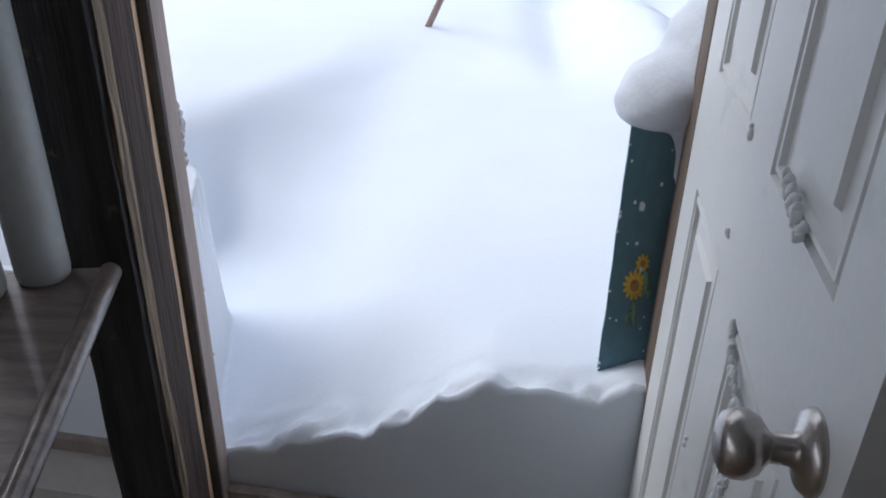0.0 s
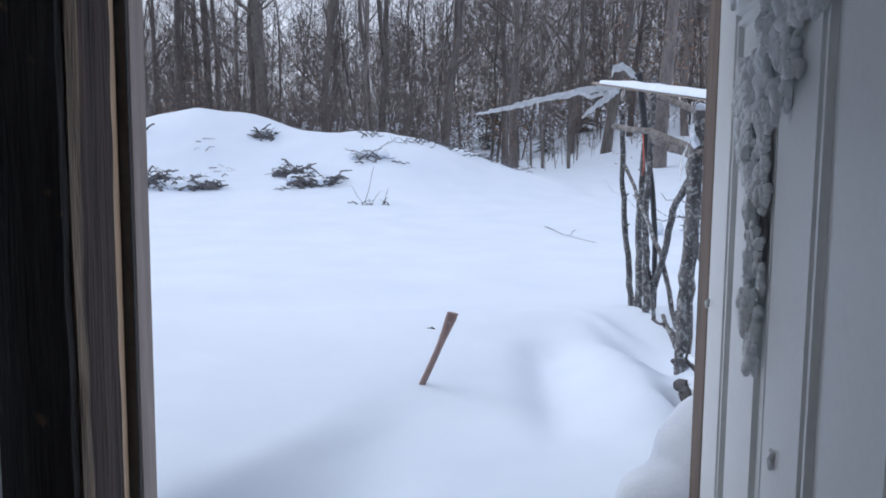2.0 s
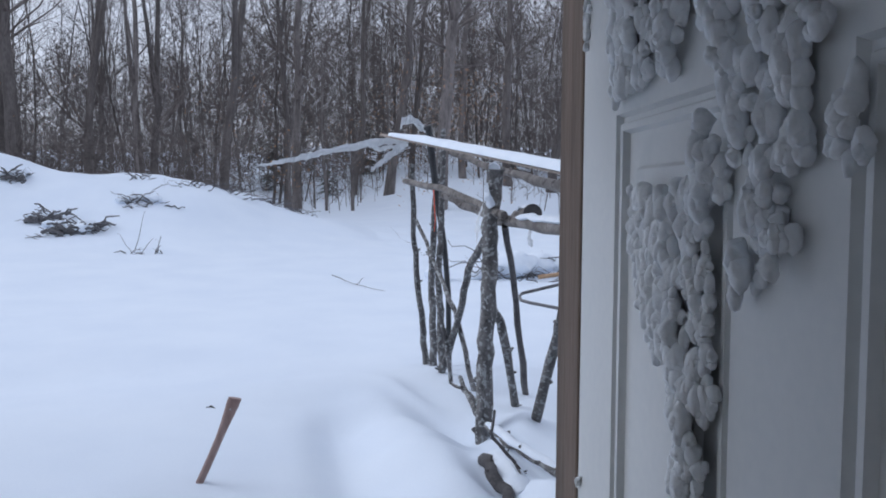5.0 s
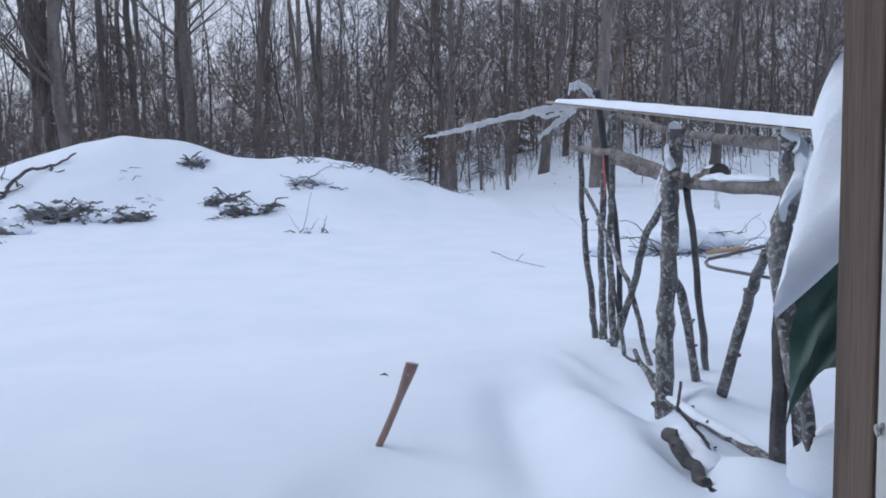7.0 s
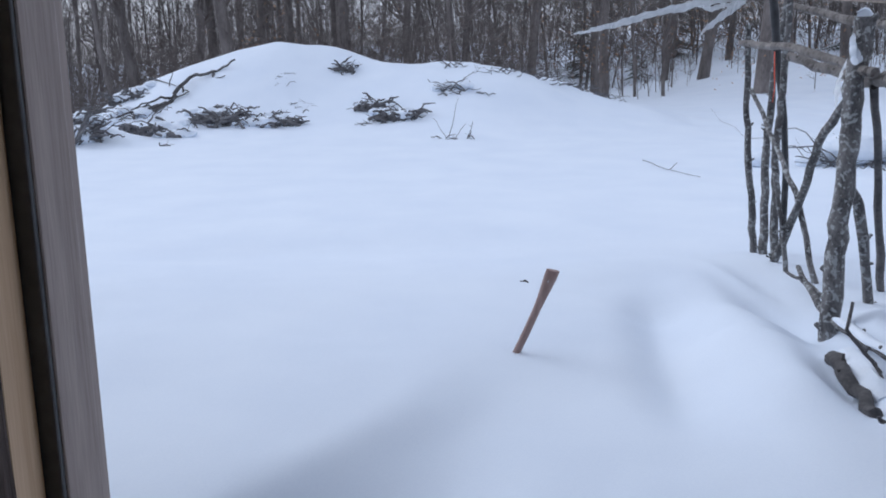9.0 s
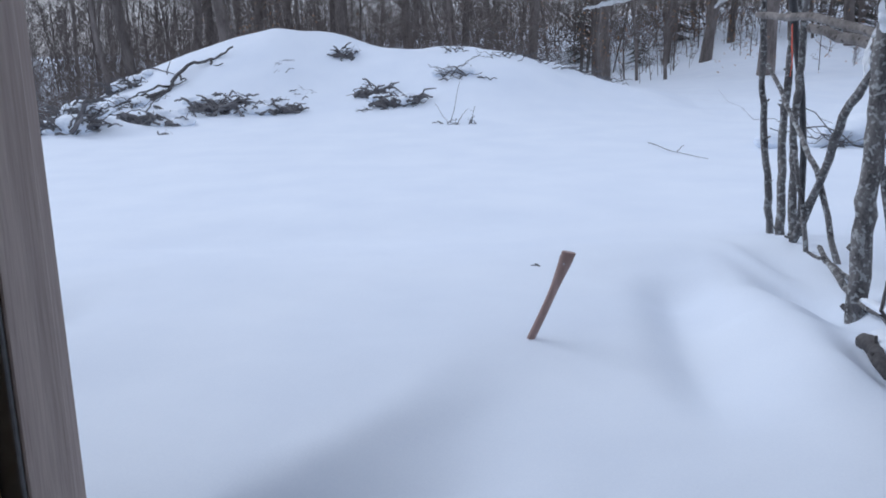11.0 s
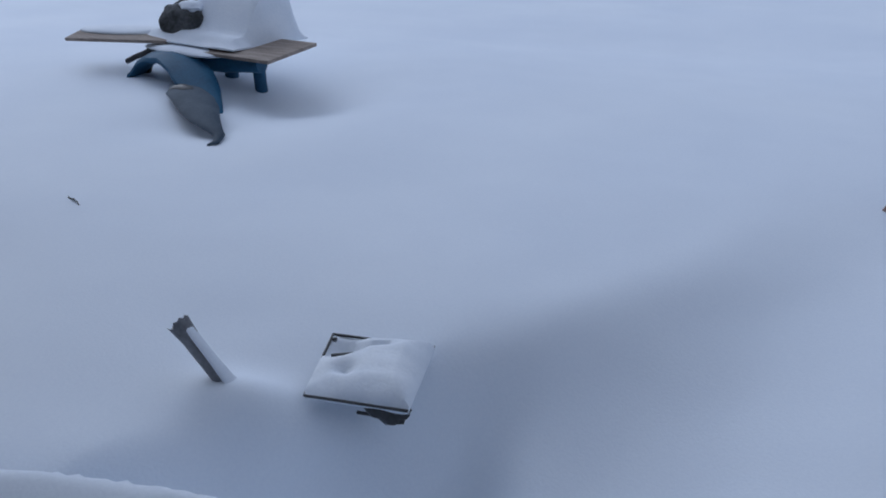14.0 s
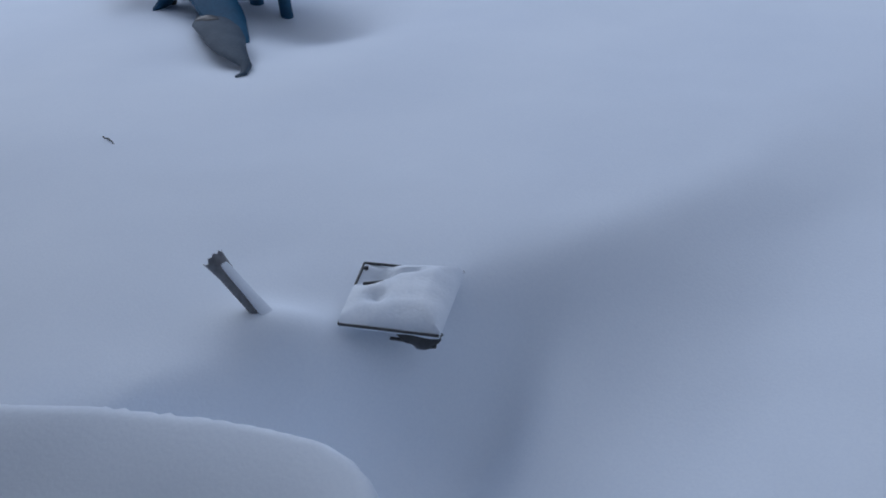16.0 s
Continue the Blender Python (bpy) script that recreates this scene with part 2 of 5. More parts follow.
M_SIDING = mat("brown_siding_boards", (0.10, 0.075, 0.06), (0.19, 0.15, 0.12), 0.85, 3, 40, 0.4, 0.003, (0.6, 4, 5))
M_STEEL = mat("brushed_nickel", (0.46, 0.44, 0.42), (0.60, 0.575, 0.55), 0.30, 12, 220, 0.06, 0.0005, metal=1.0)
M_TEAL = mat("teal_painted_board", (0.080, 0.175, 0.225), (0.125, 0.245, 0.295), 0.6, 4, 70, 0.3, 0.002, (1, 1, 0.5), c3=(0.095, 0.20, 0.235), patch=0.6)
M_YELLOW = mat("sunflower_yellow_paint", (0.62, 0.36, 0.04), (0.80, 0.55, 0.09), 0.6, 30, 160, 0.2, 0.001)
M_FLOWERMID = mat("sunflower_brown_paint", (0.30, 0.14, 0.05), (0.45, 0.24, 0.08), 0.6, 60, 200, 0.2, 0.001)
M_STEMGREEN = mat("leaf_green_paint", (0.13, 0.24, 0.16), (0.22, 0.34, 0.20), 0.6, 30, 160, 0.2, 0.001)
M_AXE = mat("weathered_ash_handle", (0.25, 0.165, 0.145), (0.37, 0.265, 0.24), 0.6, 9, 80, 0.3, 0.001, (5, 5, 0.6))
M_BLACK = mat("black_painted_steel", (0.018, 0.019, 0.022), (0.05, 0.052, 0.057), 0.45, 20, 120, 0.2, 0.001)
M_WIRE = mat("dull_grey_wire", (0.12, 0.12, 0.125), (0.25, 0.25, 0.26), 0.5, 20, 120, 0.2, 0.001, metal=0.6)
M_GREEN = mat("dark_green_plastic", (0.014, 0.045, 0.036), (0.030, 0.075, 0.060), 0.45, 5, 90, 0.3, 0.003)
M_BLUE = mat("faded_blue_plastic", (0.008, 0.060, 0.13), (0.02, 0.105, 0.20), 0.65, 8, 80, 0.2, 0.002)
M_GREYPLASTIC = mat("blue_grey_plastic", (0.016, 0.036, 0.066), (0.050, 0.078, 0.116), 0.75, 9, 80, 0.2, 0.002)
M_BOARD = mat("weathered_plywood", (0.20, 0.165, 0.14), (0.36, 0.31, 0.27), 0.8, 6, 60, 0.4, 0.002, (1, 6, 1))
M_STONE = mat("rough_dark_stone", (0.035, 0.038, 0.04), (0.13, 0.135, 0.14), 0.9, 14, 70, 1.0, 0.02)
M_TUBE = mat("grey_white_plastic_tube", (0.46, 0.49, 0.50), (0.56, 0.585, 0.59), 0.4, 5, 60, 0.1, 0.001)
M_SHELF = mat("varnished_brown_rail", (0.075, 0.058, 0.052), (0.17, 0.135, 0.12), 0.32, 6, 60, 0.2, 0.001, (1, 8, 8), coat=0.3)
M_POLE = mat("dented_grey_pipe", (0.12, 0.125, 0.14), (0.24, 0.245, 0.26), 0.5, 14, 90, 0.4, 0.003)
M_ORANGE = mat("orange_tape", (0.75, 0.10, 0.05), (0.88, 0.17, 0.08), 0.5, 30, 90, 0.1, 0.001)
M_SHEET = mat("clear_torn_plastic_sheet", (0.74, 0.77, 0.80), (0.86, 0.88, 0.90), 0.35, 20, 120, 0.4, 0.003)
sheet_nodes = M_SHEET.node_tree
clear = sheet_nodes.nodes.new("ShaderNodeBsdfTransparent")
blend = sheet_nodes.nodes.new("ShaderNodeMixShader")
blend.inputs[0].default_value = 0.72
sheet_nodes.links.new(clear.outputs[0], blend.inputs[1])
sheet_nodes.links.new(sheet_nodes.nodes["Principled BSDF"].outputs[0], blend.inputs[2])
sheet_nodes.links.new(blend.outputs[0], sheet_nodes.nodes["Material Output"].inputs[0])
M_GLASS = bpy.data.materials.new("window_glass")
M_GLASS.use_nodes = True
M_GLASS.node_tree.nodes["Principled BSDF"].inputs["Transmission Weight"].default_value = 1.0
M_GLASS.node_tree.nodes["Principled BSDF"].inputs["Roughness"].default_value = 0.02
M_GLASS.node_tree.nodes["Principled BSDF"].inputs["IOR"].default_value = 1.02


# ---------------------------------------------------------------- building helpers
HOUSE = Matrix.Translation((HINGE[0], HINGE[1], 0)) @ Matrix.Rotation(YAW, 4, "Z")


def finish(name, bm, material, smooth=True):
    me = bpy.data.meshes.new(name)
    bmesh.ops.recalc_face_normals(bm, faces=bm.faces[:])
    bm.to_mesh(me)
    bm.free()
    me.materials.append(material)
    if smooth:
        me.polygons.foreach_set("use_smooth", [True] * len(me.polygons))
        me.set_sharp_from_angle(angle=radians(40))
    return me


def part(name, bm, material, parent, label="", smooth=True):
    """One mesh under a thing or a part; the mesh is given in the world's metres."""
    ob = new(name, finish(name, bm, material, smooth))
    ob.parent = parent
    ob.matrix_parent_inverse = parent.matrix_basis.inverted() if parent.parent is None else Matrix()
    return tagged(ob, label)


def thing(name, at, label, category, group="", kind=""):
    ob = new(name)
    ob.empty_display_size = 0.05
    ob.matrix_basis = Matrix.Translation(at)
    return tagged(ob, label, category, group, kind)


def single(name, bm, material, label, category, group="", kind="", smooth=True):
    return tagged(new(name, finish(name, bm, material, smooth)), label, category, group, kind)


def box(bm, lo, hi, bevel=0.0, m=None):
    r = bmesh.ops.create_cube(bm, size=1.0)
    vs = r["verts"]
    for v in vs:
        v.co = Vector([lo[i] + (v.co[i] + 0.5) * (hi[i] - lo[i]) for i in range(3)])
    if bevel:
        es = list({e for v in vs for e in v.link_edges})
        r = bmesh.ops.bevel(bm, geom=es, offset=bevel, segments=2, affect="EDGES", profile=0.5)
        vs = list({v for f in r["faces"] for v in f.verts} | {v for v in vs if v.is_valid})
    if m is not None:
        bmesh.ops.transform(bm, matrix=m, verts=[v for v in vs if v.is_valid])
    return [v for v in vs if v.is_valid]


def tube(bm, pts, radii, sides=8, cap=True, rough=0.0, rng=None, flat=1.0):
    """A bent tapered limb through pts."""
    pts = [Vector(p) for p in pts]
    if not isinstance(radii, (list, tuple)):
        radii = [radii] * len(pts)
    if len(radii) != len(pts):
        radii = [radii[0] + (radii[-1] - radii[0]) * i / (len(pts) - 1) for i in range(len(pts))]
    rings, up = [], None
    for i, p in enumerate(pts):
        d = (pts[min(i + 1, len(pts) - 1)] - pts[max(i - 1, 0)]).normalized()
        if up is None:
            up = d.orthogonal().normalized()
        up = (up - d * up.dot(d)).normalized()
        side = d.cross(up)
        ring = []
        for k in range(sides):
            a = 2 * math.pi * k / sides
            r = radii[i] * (1 + (rng.uniform(-rough, rough) if rng else 0))
            ring.append(bm.verts.new(p + up * (math.cos(a) * r) + side * (math.sin(a) * r * flat)))
        rings.append(ring)
    for a, b in zip(rings, rings[1:]):
        for k in range(sides):
            bm.faces.new((a[k], a[(k + 1) % sides], b[(k + 1) % sides], b[k]))
    if cap and sides > 2:
        bm.faces.new(rings[0][::-1])
        bm.faces.new(rings[-1])


def wobble(pts, n, amount, rng):
    """More points along a line, a little off it."""
    pts = [Vector(p) for p in pts]
    out = []
    for a, b in zip(pts, pts[1:]):
        for i in range(n):
            p = a.lerp(b, i / n)
            if out:
                p += Vector([rng.uniform(-amount, amount) for _ in range(3)])
            out.append(p)
    return out + [pts[-1]]


def lump(bm, c, size, level=3, rough=0.12, freq=3.0, seed=0, flat_under=None, m=None):
    """A soft uneven mass, as snow settles."""
    r = bmesh.ops.create_icosphere(bm, subdivisions=level, radius=1.0)
    for v in r["verts"]:
        n = v.co.copy()
        k = 1 + rough * noise.noise(n * freq + Vector((seed * 3.1, seed, 0))) + 0.5 * rough * noise.noise(n * freq * 2.3 + Vector((seed, 0, 7)))
        p = Vector((n.x * size[0] * k, n.y * size[1] * k, n.z * size[2] * k))
        if flat_under is not None and p.z < -flat_under:
            p.z = -flat_under + (p.z + flat_under) * 0.15
        v.co = (m @ p if m is not None else p) + Vector(c)


def sweep(bm, pts, widths, heights, under=0.3, sides=12, seed=0, rough=0.1):
    """A snow bead lying along a line: round above, flat below."""
    pts = [Vector(p) for p in pts]
    rings = []
    for i, p in enumerate(pts):
        d = (pts[min(i + 1, len(pts) - 1)] - pts[max(i - 1, 0)]).normalized()
        side = Vector((d.y, -d.x, 0))
        side = side.normalized() if side.length > 1e-4 else Vector((1, 0, 0))
        w = widths[i] if isinstance(widths, (list, tuple)) else widths
        h = heights[i] if isinstance(heights, (list, tuple)) else heights
        ring = []
        for k in range(sides):
            a = 2 * math.pi * k / sides
            z = math.sin(a)
            q = 1 + rough * noise.noise(Vector((i * 0.9 + seed * 5, k * 1.3, seed)))
            ring.append(bm.verts.new(p + side * (math.cos(a) * w * q) + Vector((0, 0, z * h * q if z > 0 else z * h * under))))
        rings.append(ring)
    for a, b in zip(rings, rings[1:]):
        for k in range(sides):
            bm.faces.new((a[k], a[(k + 1) % sides], b[(k + 1) % sides], b[k]))
    bm.faces.new(rings[0][::-1])
    bm.faces.new(rings[-1])


def ground(x, y):
    return float(snow_height(x, y))


# ---------------------------------------------------------------- snow cover
def spaced(parts):
    out = []
    for a, b, n in parts:
        out += [a + (b - a) * i / n for i in range(n)]
    return out + [parts[-1][1]]


def grow(a, b, first, rate):
    out, v, s = [], a, first
    while v < b:
        v += s
        s *= rate
        out.append(min(v, b))
    return out


gx = [-v for v in grow(4.2, 420, 0.09, 1.075)][::-1] + spaced([(-4.2, -2.1, 38), (-2.1, -0.95, 80), (-0.95, 0.1, 50), (0.1, 1.6, 44)]) + grow(1.6, 420, 0.09, 1.075)
gy = [-v for v in grow(0.3, 420, 0.5, 1.3)][::-1] + [-0.3, 0.0, 0.001, 0.003, 0.006, 0.010, 0.016, 0.024, 0.034, 0.045, 0.06] + spaced([(0.08, 0.45, 20), (0.45, 1.0, 48), (1.0, 1.6, 22), (1.6, 4.0, 66), (4.0, 7.0, 44)]) + grow(7.0, 420, 0.09, 1.028)
GX, GY = np.meshgrid(np.array(gx), np.array(gy))
cs, sn = math.cos(YAW), math.sin(YAW)
WX, WY = HINGE[0] + GX * cs - GY * sn, HINGE[1] + GX * sn + GY * cs
GZ = snow_height(WX, WY)
flat = GZ.copy()
for j in range(GZ.shape[0]):
    for i in range(GZ.shape[1]):
        X, Y = GX[j, i], GY[j, i]
        if -6.2 < X < 5.2 and -7.0 < Y < 0.0005:
            flat[j, i] = -0.35
            continue
        if abs(WX[j, i]) < 12 and WY[j, i] < 24:
            p = Vector((WX[j, i], WY[j, i], 0))
            flat[j, i] += 0.010 * noise.noise(p * 1.7) + 0.004 * noise.noise(p * 6.0)
            if -1.0 < X < 0.1 and Y < 0.20:
                # crumbled lip where the door stood
                k = max(0.0, 1 - Y / 0.16)
                rise = (0.0, 0.3, 0.62, 0.86, 0.97)[min(4, sum(Y > q for q in (0.0008, 0.0025, 0.0055, 0.0095)))] if Y < 0.012 else 1.0
                flat[j, i] += k * (0.030 * noise.noise(p * 13) + 0.020 * noise.noise(p * 37) + 0.012 * noise.noise(p * 80))
                flat[j, i] = -0.1 + (flat[j, i] + 0.1) * rise
verts = np.stack([WX.ravel(), WY.ravel(), flat.ravel()], 1)
nx, ny = len(gx), len(gy)
idx = np.arange(nx * ny).reshape(ny, nx)
faces = np.stack([idx[:-1, :-1].ravel(), idx[:-1, 1:].ravel(), idx[1:, 1:].ravel(), idx[1:, :-1].ravel()], 1)
me = bpy.data.meshes.new("ground")
me.from_pydata(verts.tolist(), [], faces.tolist())
me.polygons.foreach_set("use_smooth", [True] * len(me.polygons))
me.materials.append(M_SNOW)
tagged(new("ground", me), "deep wind-smoothed untrodden snow over yard and wood", "snow", kind="structure")


# ---------------------------------------------------------------- house
def house_box(name, lo, hi, material, label, category, bevel=0.0, kind="structure"):
    bm = bmesh.new()
    box(bm, lo, hi, bevel, HOUSE)
    return single(name, bm, material, label, category, kind=kind, smooth=False)


Z0, Z1 = -0.12, 2.75
house_box("floor", (-5.0, -5.0, Z0 - 0.15), (4.0, -0.032, Z0), M_FLOOR, "dark worn wooden floor inside the door", "floor")
# unseen room: ceiling and walls made white to bounce light onto the door
house_box("ceiling", (-5.0, -5.0, Z1), (4.0, 0.1, Z1 + 0.12), M_WHITEWALL, "unseen ceiling, white to bounce light", "ceiling")
house_box("wall_back", (-5.0, -5.12, Z0), (4.0, -5.0, Z1), M_WHITEWALL, "unseen wall behind the entry, white to bounce light", "wall")
# opening in the left wall is made up to brighten the door face
house_box("wall_left", (-5.12, -5.0, Z0), (-5.0, 0.1, 0.95), M_WHITEWALL, "unseen white side wall under an opening added for light", "wall")
house_box("wall_left_above", (-5.12, -5.0, 2.45), (-5.0, 0.1, Z1), M_WHITEWALL, "unseen white side wall over an opening added for light", "wall")
house_box("wall_left_corner", (-5.12, -0.4, 0.95), (-5.0, 0.1, 2.45), M_WHITEWALL, "unseen white wall corner beside the added opening", "wall")
house_box("wall_right", (4.0, -5.0, Z0), (4.12, 0.1, Z1), M_WHITEWALL, "plain white side wall", "wall")
house_box("wall_front_right", (0.10, -0.045, -0.3), (4.0, 0.085, Z1), M_SIDING, "board front wall beside the door hinges", "wall")
# unseen roof and wall top, added to block sky over the near snow
house_box("roof", (-5.2, -5.3, 3.05), (4.2, 0.50, 3.2), M_ROOF, "unseen flat roof, its eave added to shade the snow", "roof")
house_box("wall_gable", (-5.1, -0.14, Z1), (4.1, 0.085, 3.05), M_SIDING, "unseen brown board wall under the added roof", "wall")
house_box("wall_front_above", (-2.05, -0.14, 2.20), (0.10, 0.085, Z1), M_SIDING, "board front wall above the doorway", "wall")
house_box("wall_front_left", (-5.0, -0.14, -0.3), (-2.05, 0.085, Z1), M_SIDING, "board front wall past the window", "wall")
house_box("wall_front_sill", (-2.05, -0.14, -0.3), (-1.06, 0.085, 0.16), M_WHITEWALL, "low white wall under the side window", "wall")

# door frame
frame_thing = thing("door_1", HOUSE @ Vector((-0.45, 0.0, Z0)), "rough wooden entry door frame, weathered at the edges", "door frame", kind="structure")


def strip(name, lo, hi, material, label="", bevel=0.003, parent=None, rough=0.0, cuts=0, seed=0):
    bm = bmesh.new()
    if not cuts:
        box(bm, lo, hi, bevel)
    else:
        # upright post with a torn, uneven surface
        n = cuts
        w, d = 6, 6
        rings = []
        for j in range(n + 1):
            z = lo[2] + (hi[2] - lo[2]) * j / n
            ring = []
            loop = [(lo[0] + (hi[0] - lo[0]) * i / w, lo[1]) for i in range(w)] + [(hi[0], lo[1] + (hi[1] - lo[1]) * i / d) for i in range(d)] + \
                   [(hi[0] - (hi[0] - lo[0]) * i / w, hi[1]) for i in range(w)] + [(lo[0], hi[1] - (hi[1] - lo[1]) * i / d) for i in range(d)]
            for x, y in loop:
                q = Vector((x * 26 + seed, y * 26, z * 3.0))
                k = rough * (noise.noise(q) + 0.6 * noise.noise(q * 2.7) + 0.5 * noise.noise(Vector((x * 90, y * 90, z * 9))))
                cx, cy = (lo[0] + hi[0]) / 2, (lo[1] + hi[1]) / 2
                dv = Vector((x - cx, y - cy, 0)).normalized()
                ring.append(bm.verts.new((x + dv.x * k, y + dv.y * k, z)))
            rings.append(ring)
        for a, b in zip(rings, rings[1:]):
            m = len(a)
            for k in range(m):
                bm.faces.new((a[k], a[(k + 1) % m], b[(k + 1) % m], b[k]))
        bm.faces.new(rings[0][::-1])
        bm.faces.new(rings[-1])
    bm.transform(HOUSE)
    return part(name, bm, material, parent or frame_thing, label, smooth=bool(cuts))


strip("hinge_jamb", (0.0, 0.004, -0.2), (0.10, 0.10, 2.2), M_JAMB, "brown weathered pine hinge jamb", 0.004)


def profile(name, plan, z0, z1, material, label):
    """An upright of the given section in plan."""
    bm = bmesh.new()
    low, top = ([bm.verts.new((x, y, z)) for x, y in plan] for z in (z0, z1))
    for k in range(len(plan)):
        j = (k + 1) % len(plan)
        bm.faces.new((low[k], low[j], top[j], top[k]))
    bm.faces.new(low[::-1])
    bm.faces.new(top)
    bmesh.ops.bevel(bm, geom=bm.edges[:], offset=0.0015, segments=1, affect="EDGES")
    bm.transform(HOUSE)
    return part(name, bm, material, frame_thing, label, smooth=False)


profile("latch_jamb", [(-1.06, 0.047), (-0.945, 0.047), (-0.938, 0.020), (-0.918, 0.004), (-0.913, -0.051), (-1.06, -0.051)], -0.2, 2.2, M_GREYWOOD, "greyed wooden latch jamb")
strip("weather_strip", (-1.02, -0.0575, -0.2), (-0.9145, -0.0515, 2.2), M_DARK, "dark grey weather strip in the rebate", 0.002)
profile("pine_edge", [(-1.02, -0.058), (-0.934, -0.058), (-0.907, -0.122), (-1.02, -0.122)], 0.0, 2.2, M_TAN, "pale fresh pine edge strip")
strip("split_board", (-1.005, -0.212, -0.12), (-0.905, -0.124, 2.2), M_REVEAL, "split dark brown board", rough=0.0030, cuts=120, seed=2)
strip("rough_post", (-1.022, -0.256, -0.12), (-0.904, -0.216, 2.2), M_OLDPOST, "rough-sawn post, shade put into its near-black colour", rough=0.0035, cuts=120, seed=9)
strip("splintered_edge", (-0.945, -0.240, -0.12), (-0.8995, -0.2125, 2.2), M_SPLINTER, "raw splintered edge of the post", rough=0.0045, cuts=220, seed=21)
strip("head_jamb", (-0.957, 0.0, 2.185), (0.0, 0.10, 2.2), M_GREYWOOD, "greyed head jamb", 0.002)
strip("threshold", (-0.95, -0.030, 0.0), (0.0, -0.002, 0.115), M_GREYWOOD, "worn wooden threshold", 0.004)


# six-foot-eight panelled door standing open into the room, outer face to the doorway
def panel_door():
    w, t, zb, zt = 0.86, 0.044, 0.135, 2.165
    d = thing("panel_door", HOUSE @ Vector((0.0, -0.005, zb)), "white four-panel entry door, open inwards, outer face clotted with snow", "door")
    cols = [(0.112, 0.364), (0.495, 0.747)]
    rows = [(0.33, 1.02), (1.205, 1.90)]
    bm = bmesh.new()
    us = sorted({0, w} | {v for c in cols for v in c})
    zs = sorted({zb, zt} | {v for r in rows for v in r})
    # leaf: face with sunk moulded panels; u runs from hinge to latch
    def P(u, depth, z):
        return Vector((depth, -0.005 - u, z))
    for i in range(len(us) - 1):
        for j in range(len(zs) - 1):
            if (us[i], us[i + 1]) in cols and (zs[j], zs[j + 1]) in rows:
                continue
            bm.faces.new([bm.verts.new(P(u, 0, z)) for u, z in ((us[i], zs[j]), (us[i + 1], zs[j]), (us[i + 1], zs[j + 1]), (us[i], zs[j + 1]))])
    bm.faces.new([bm.verts.new(P(u, t, z)) for u, z in ((0, zb), (w, zb), (w, zt), (0, zt))])
    for a, b in (((0, zb), (w, zb)), ((w, zb), (w, zt)), ((w, zt), (0, zt)), ((0, zt), (0, zb))):
        bm.faces.new([bm.verts.new(P(a[0], 0, a[1])), bm.verts.new(P(b[0], 0, b[1])), bm.verts.new(P(b[0], t, b[1])), bm.verts.new(P(a[0], t, a[1]))])
    bmesh.ops.remove_doubles(bm, verts=bm.verts[:], dist=0.0005)
    bm.transform(HOUSE)
    leaf = part("leaf", bm, M_DOOR, d, smooth=False)
    for u0, u1 in cols:
        for z0, z1 in rows:
            bm = bmesh.new()
            prof = [(0.0, 0.0), (0.003, 0.007), (0.008, 0.007), (0.011, 0.001), (0.017, 0.001), (0.020, 0.008), (0.025, 0.008), (0.053, 0.007), (0.057, 0.0005), (0.060, 0.0005)]
            prev = None
            for inset, dep in prof:
                ring = [bm.verts.new(P(u, dep, z)) for u, z in ((u0 + inset, z0 + inset), (u1 - inset, z0 + inset), (u1 - inset, z1 - inset), (u0 + inset, z1 - inset))]
                if prev:
                    for k in range(4):
                        bm.faces.new((prev[k], prev[(k + 1) % 4], ring[(k + 1) % 4], ring[k]))
                prev = ring
            bm.faces.new(prev)
            bm.transform(HOUSE)
            part("panel", bm, M_DOOR, d, smooth=False)
    # knob: rose, neck and ball turned about the spindle
    prof = [(0.000, 0.036), (0.004, 0.036), (0.010, 0.031), (0.013, 0.018), (0.018, 0.0135), (0.034, 0.0125), (0.038, 0.017), (0.043, 0.024),
            (0.052, 0.0285), (0.062, 0.0285), (0.070, 0.0245), (0.074, 0.017), (0.0745, 0.0)]
    bm = bmesh.new()
    c, prev = HOUSE @ P(0.795, 0, 1.095), None
    ex, ey = (HOUSE.to_3x3() @ Vector((-1, 0, 0))), (HOUSE.to_3x3() @ Vector((0, 1, 0)))
    for h, r in prof:
        ring = [bm.verts.new(c + ex * h + (ey * math.cos(a) + Vector((0, 0, 1)) * math.sin(a)) * max(r, 0.0003)) for a in [2 * math.pi * k / 32 for k in range(32)]]
        if prev:
            for k in range(32):
                bm.faces.new((prev[k], prev[(k + 1) % 32], ring[(k + 1) % 32], ring[k]))
        prev = ring
    bm.faces.new(prev)
    part("knob", bm, M_STEEL, d, "brushed nickel round door knob")
    return d


panel_door()


def ball_template(level):
    bm = bmesh.new()
    bmesh.ops.create_icosphere(bm, subdivisions=level, radius=1.0)
    bm.verts.index_update()
    v, f = np.array([q.co[:] for q in bm.verts]), [[q.index for q in face.verts] for face in bm.faces]
    bm.free()
    return v, np.array(f)


BALL = ball_template(2)


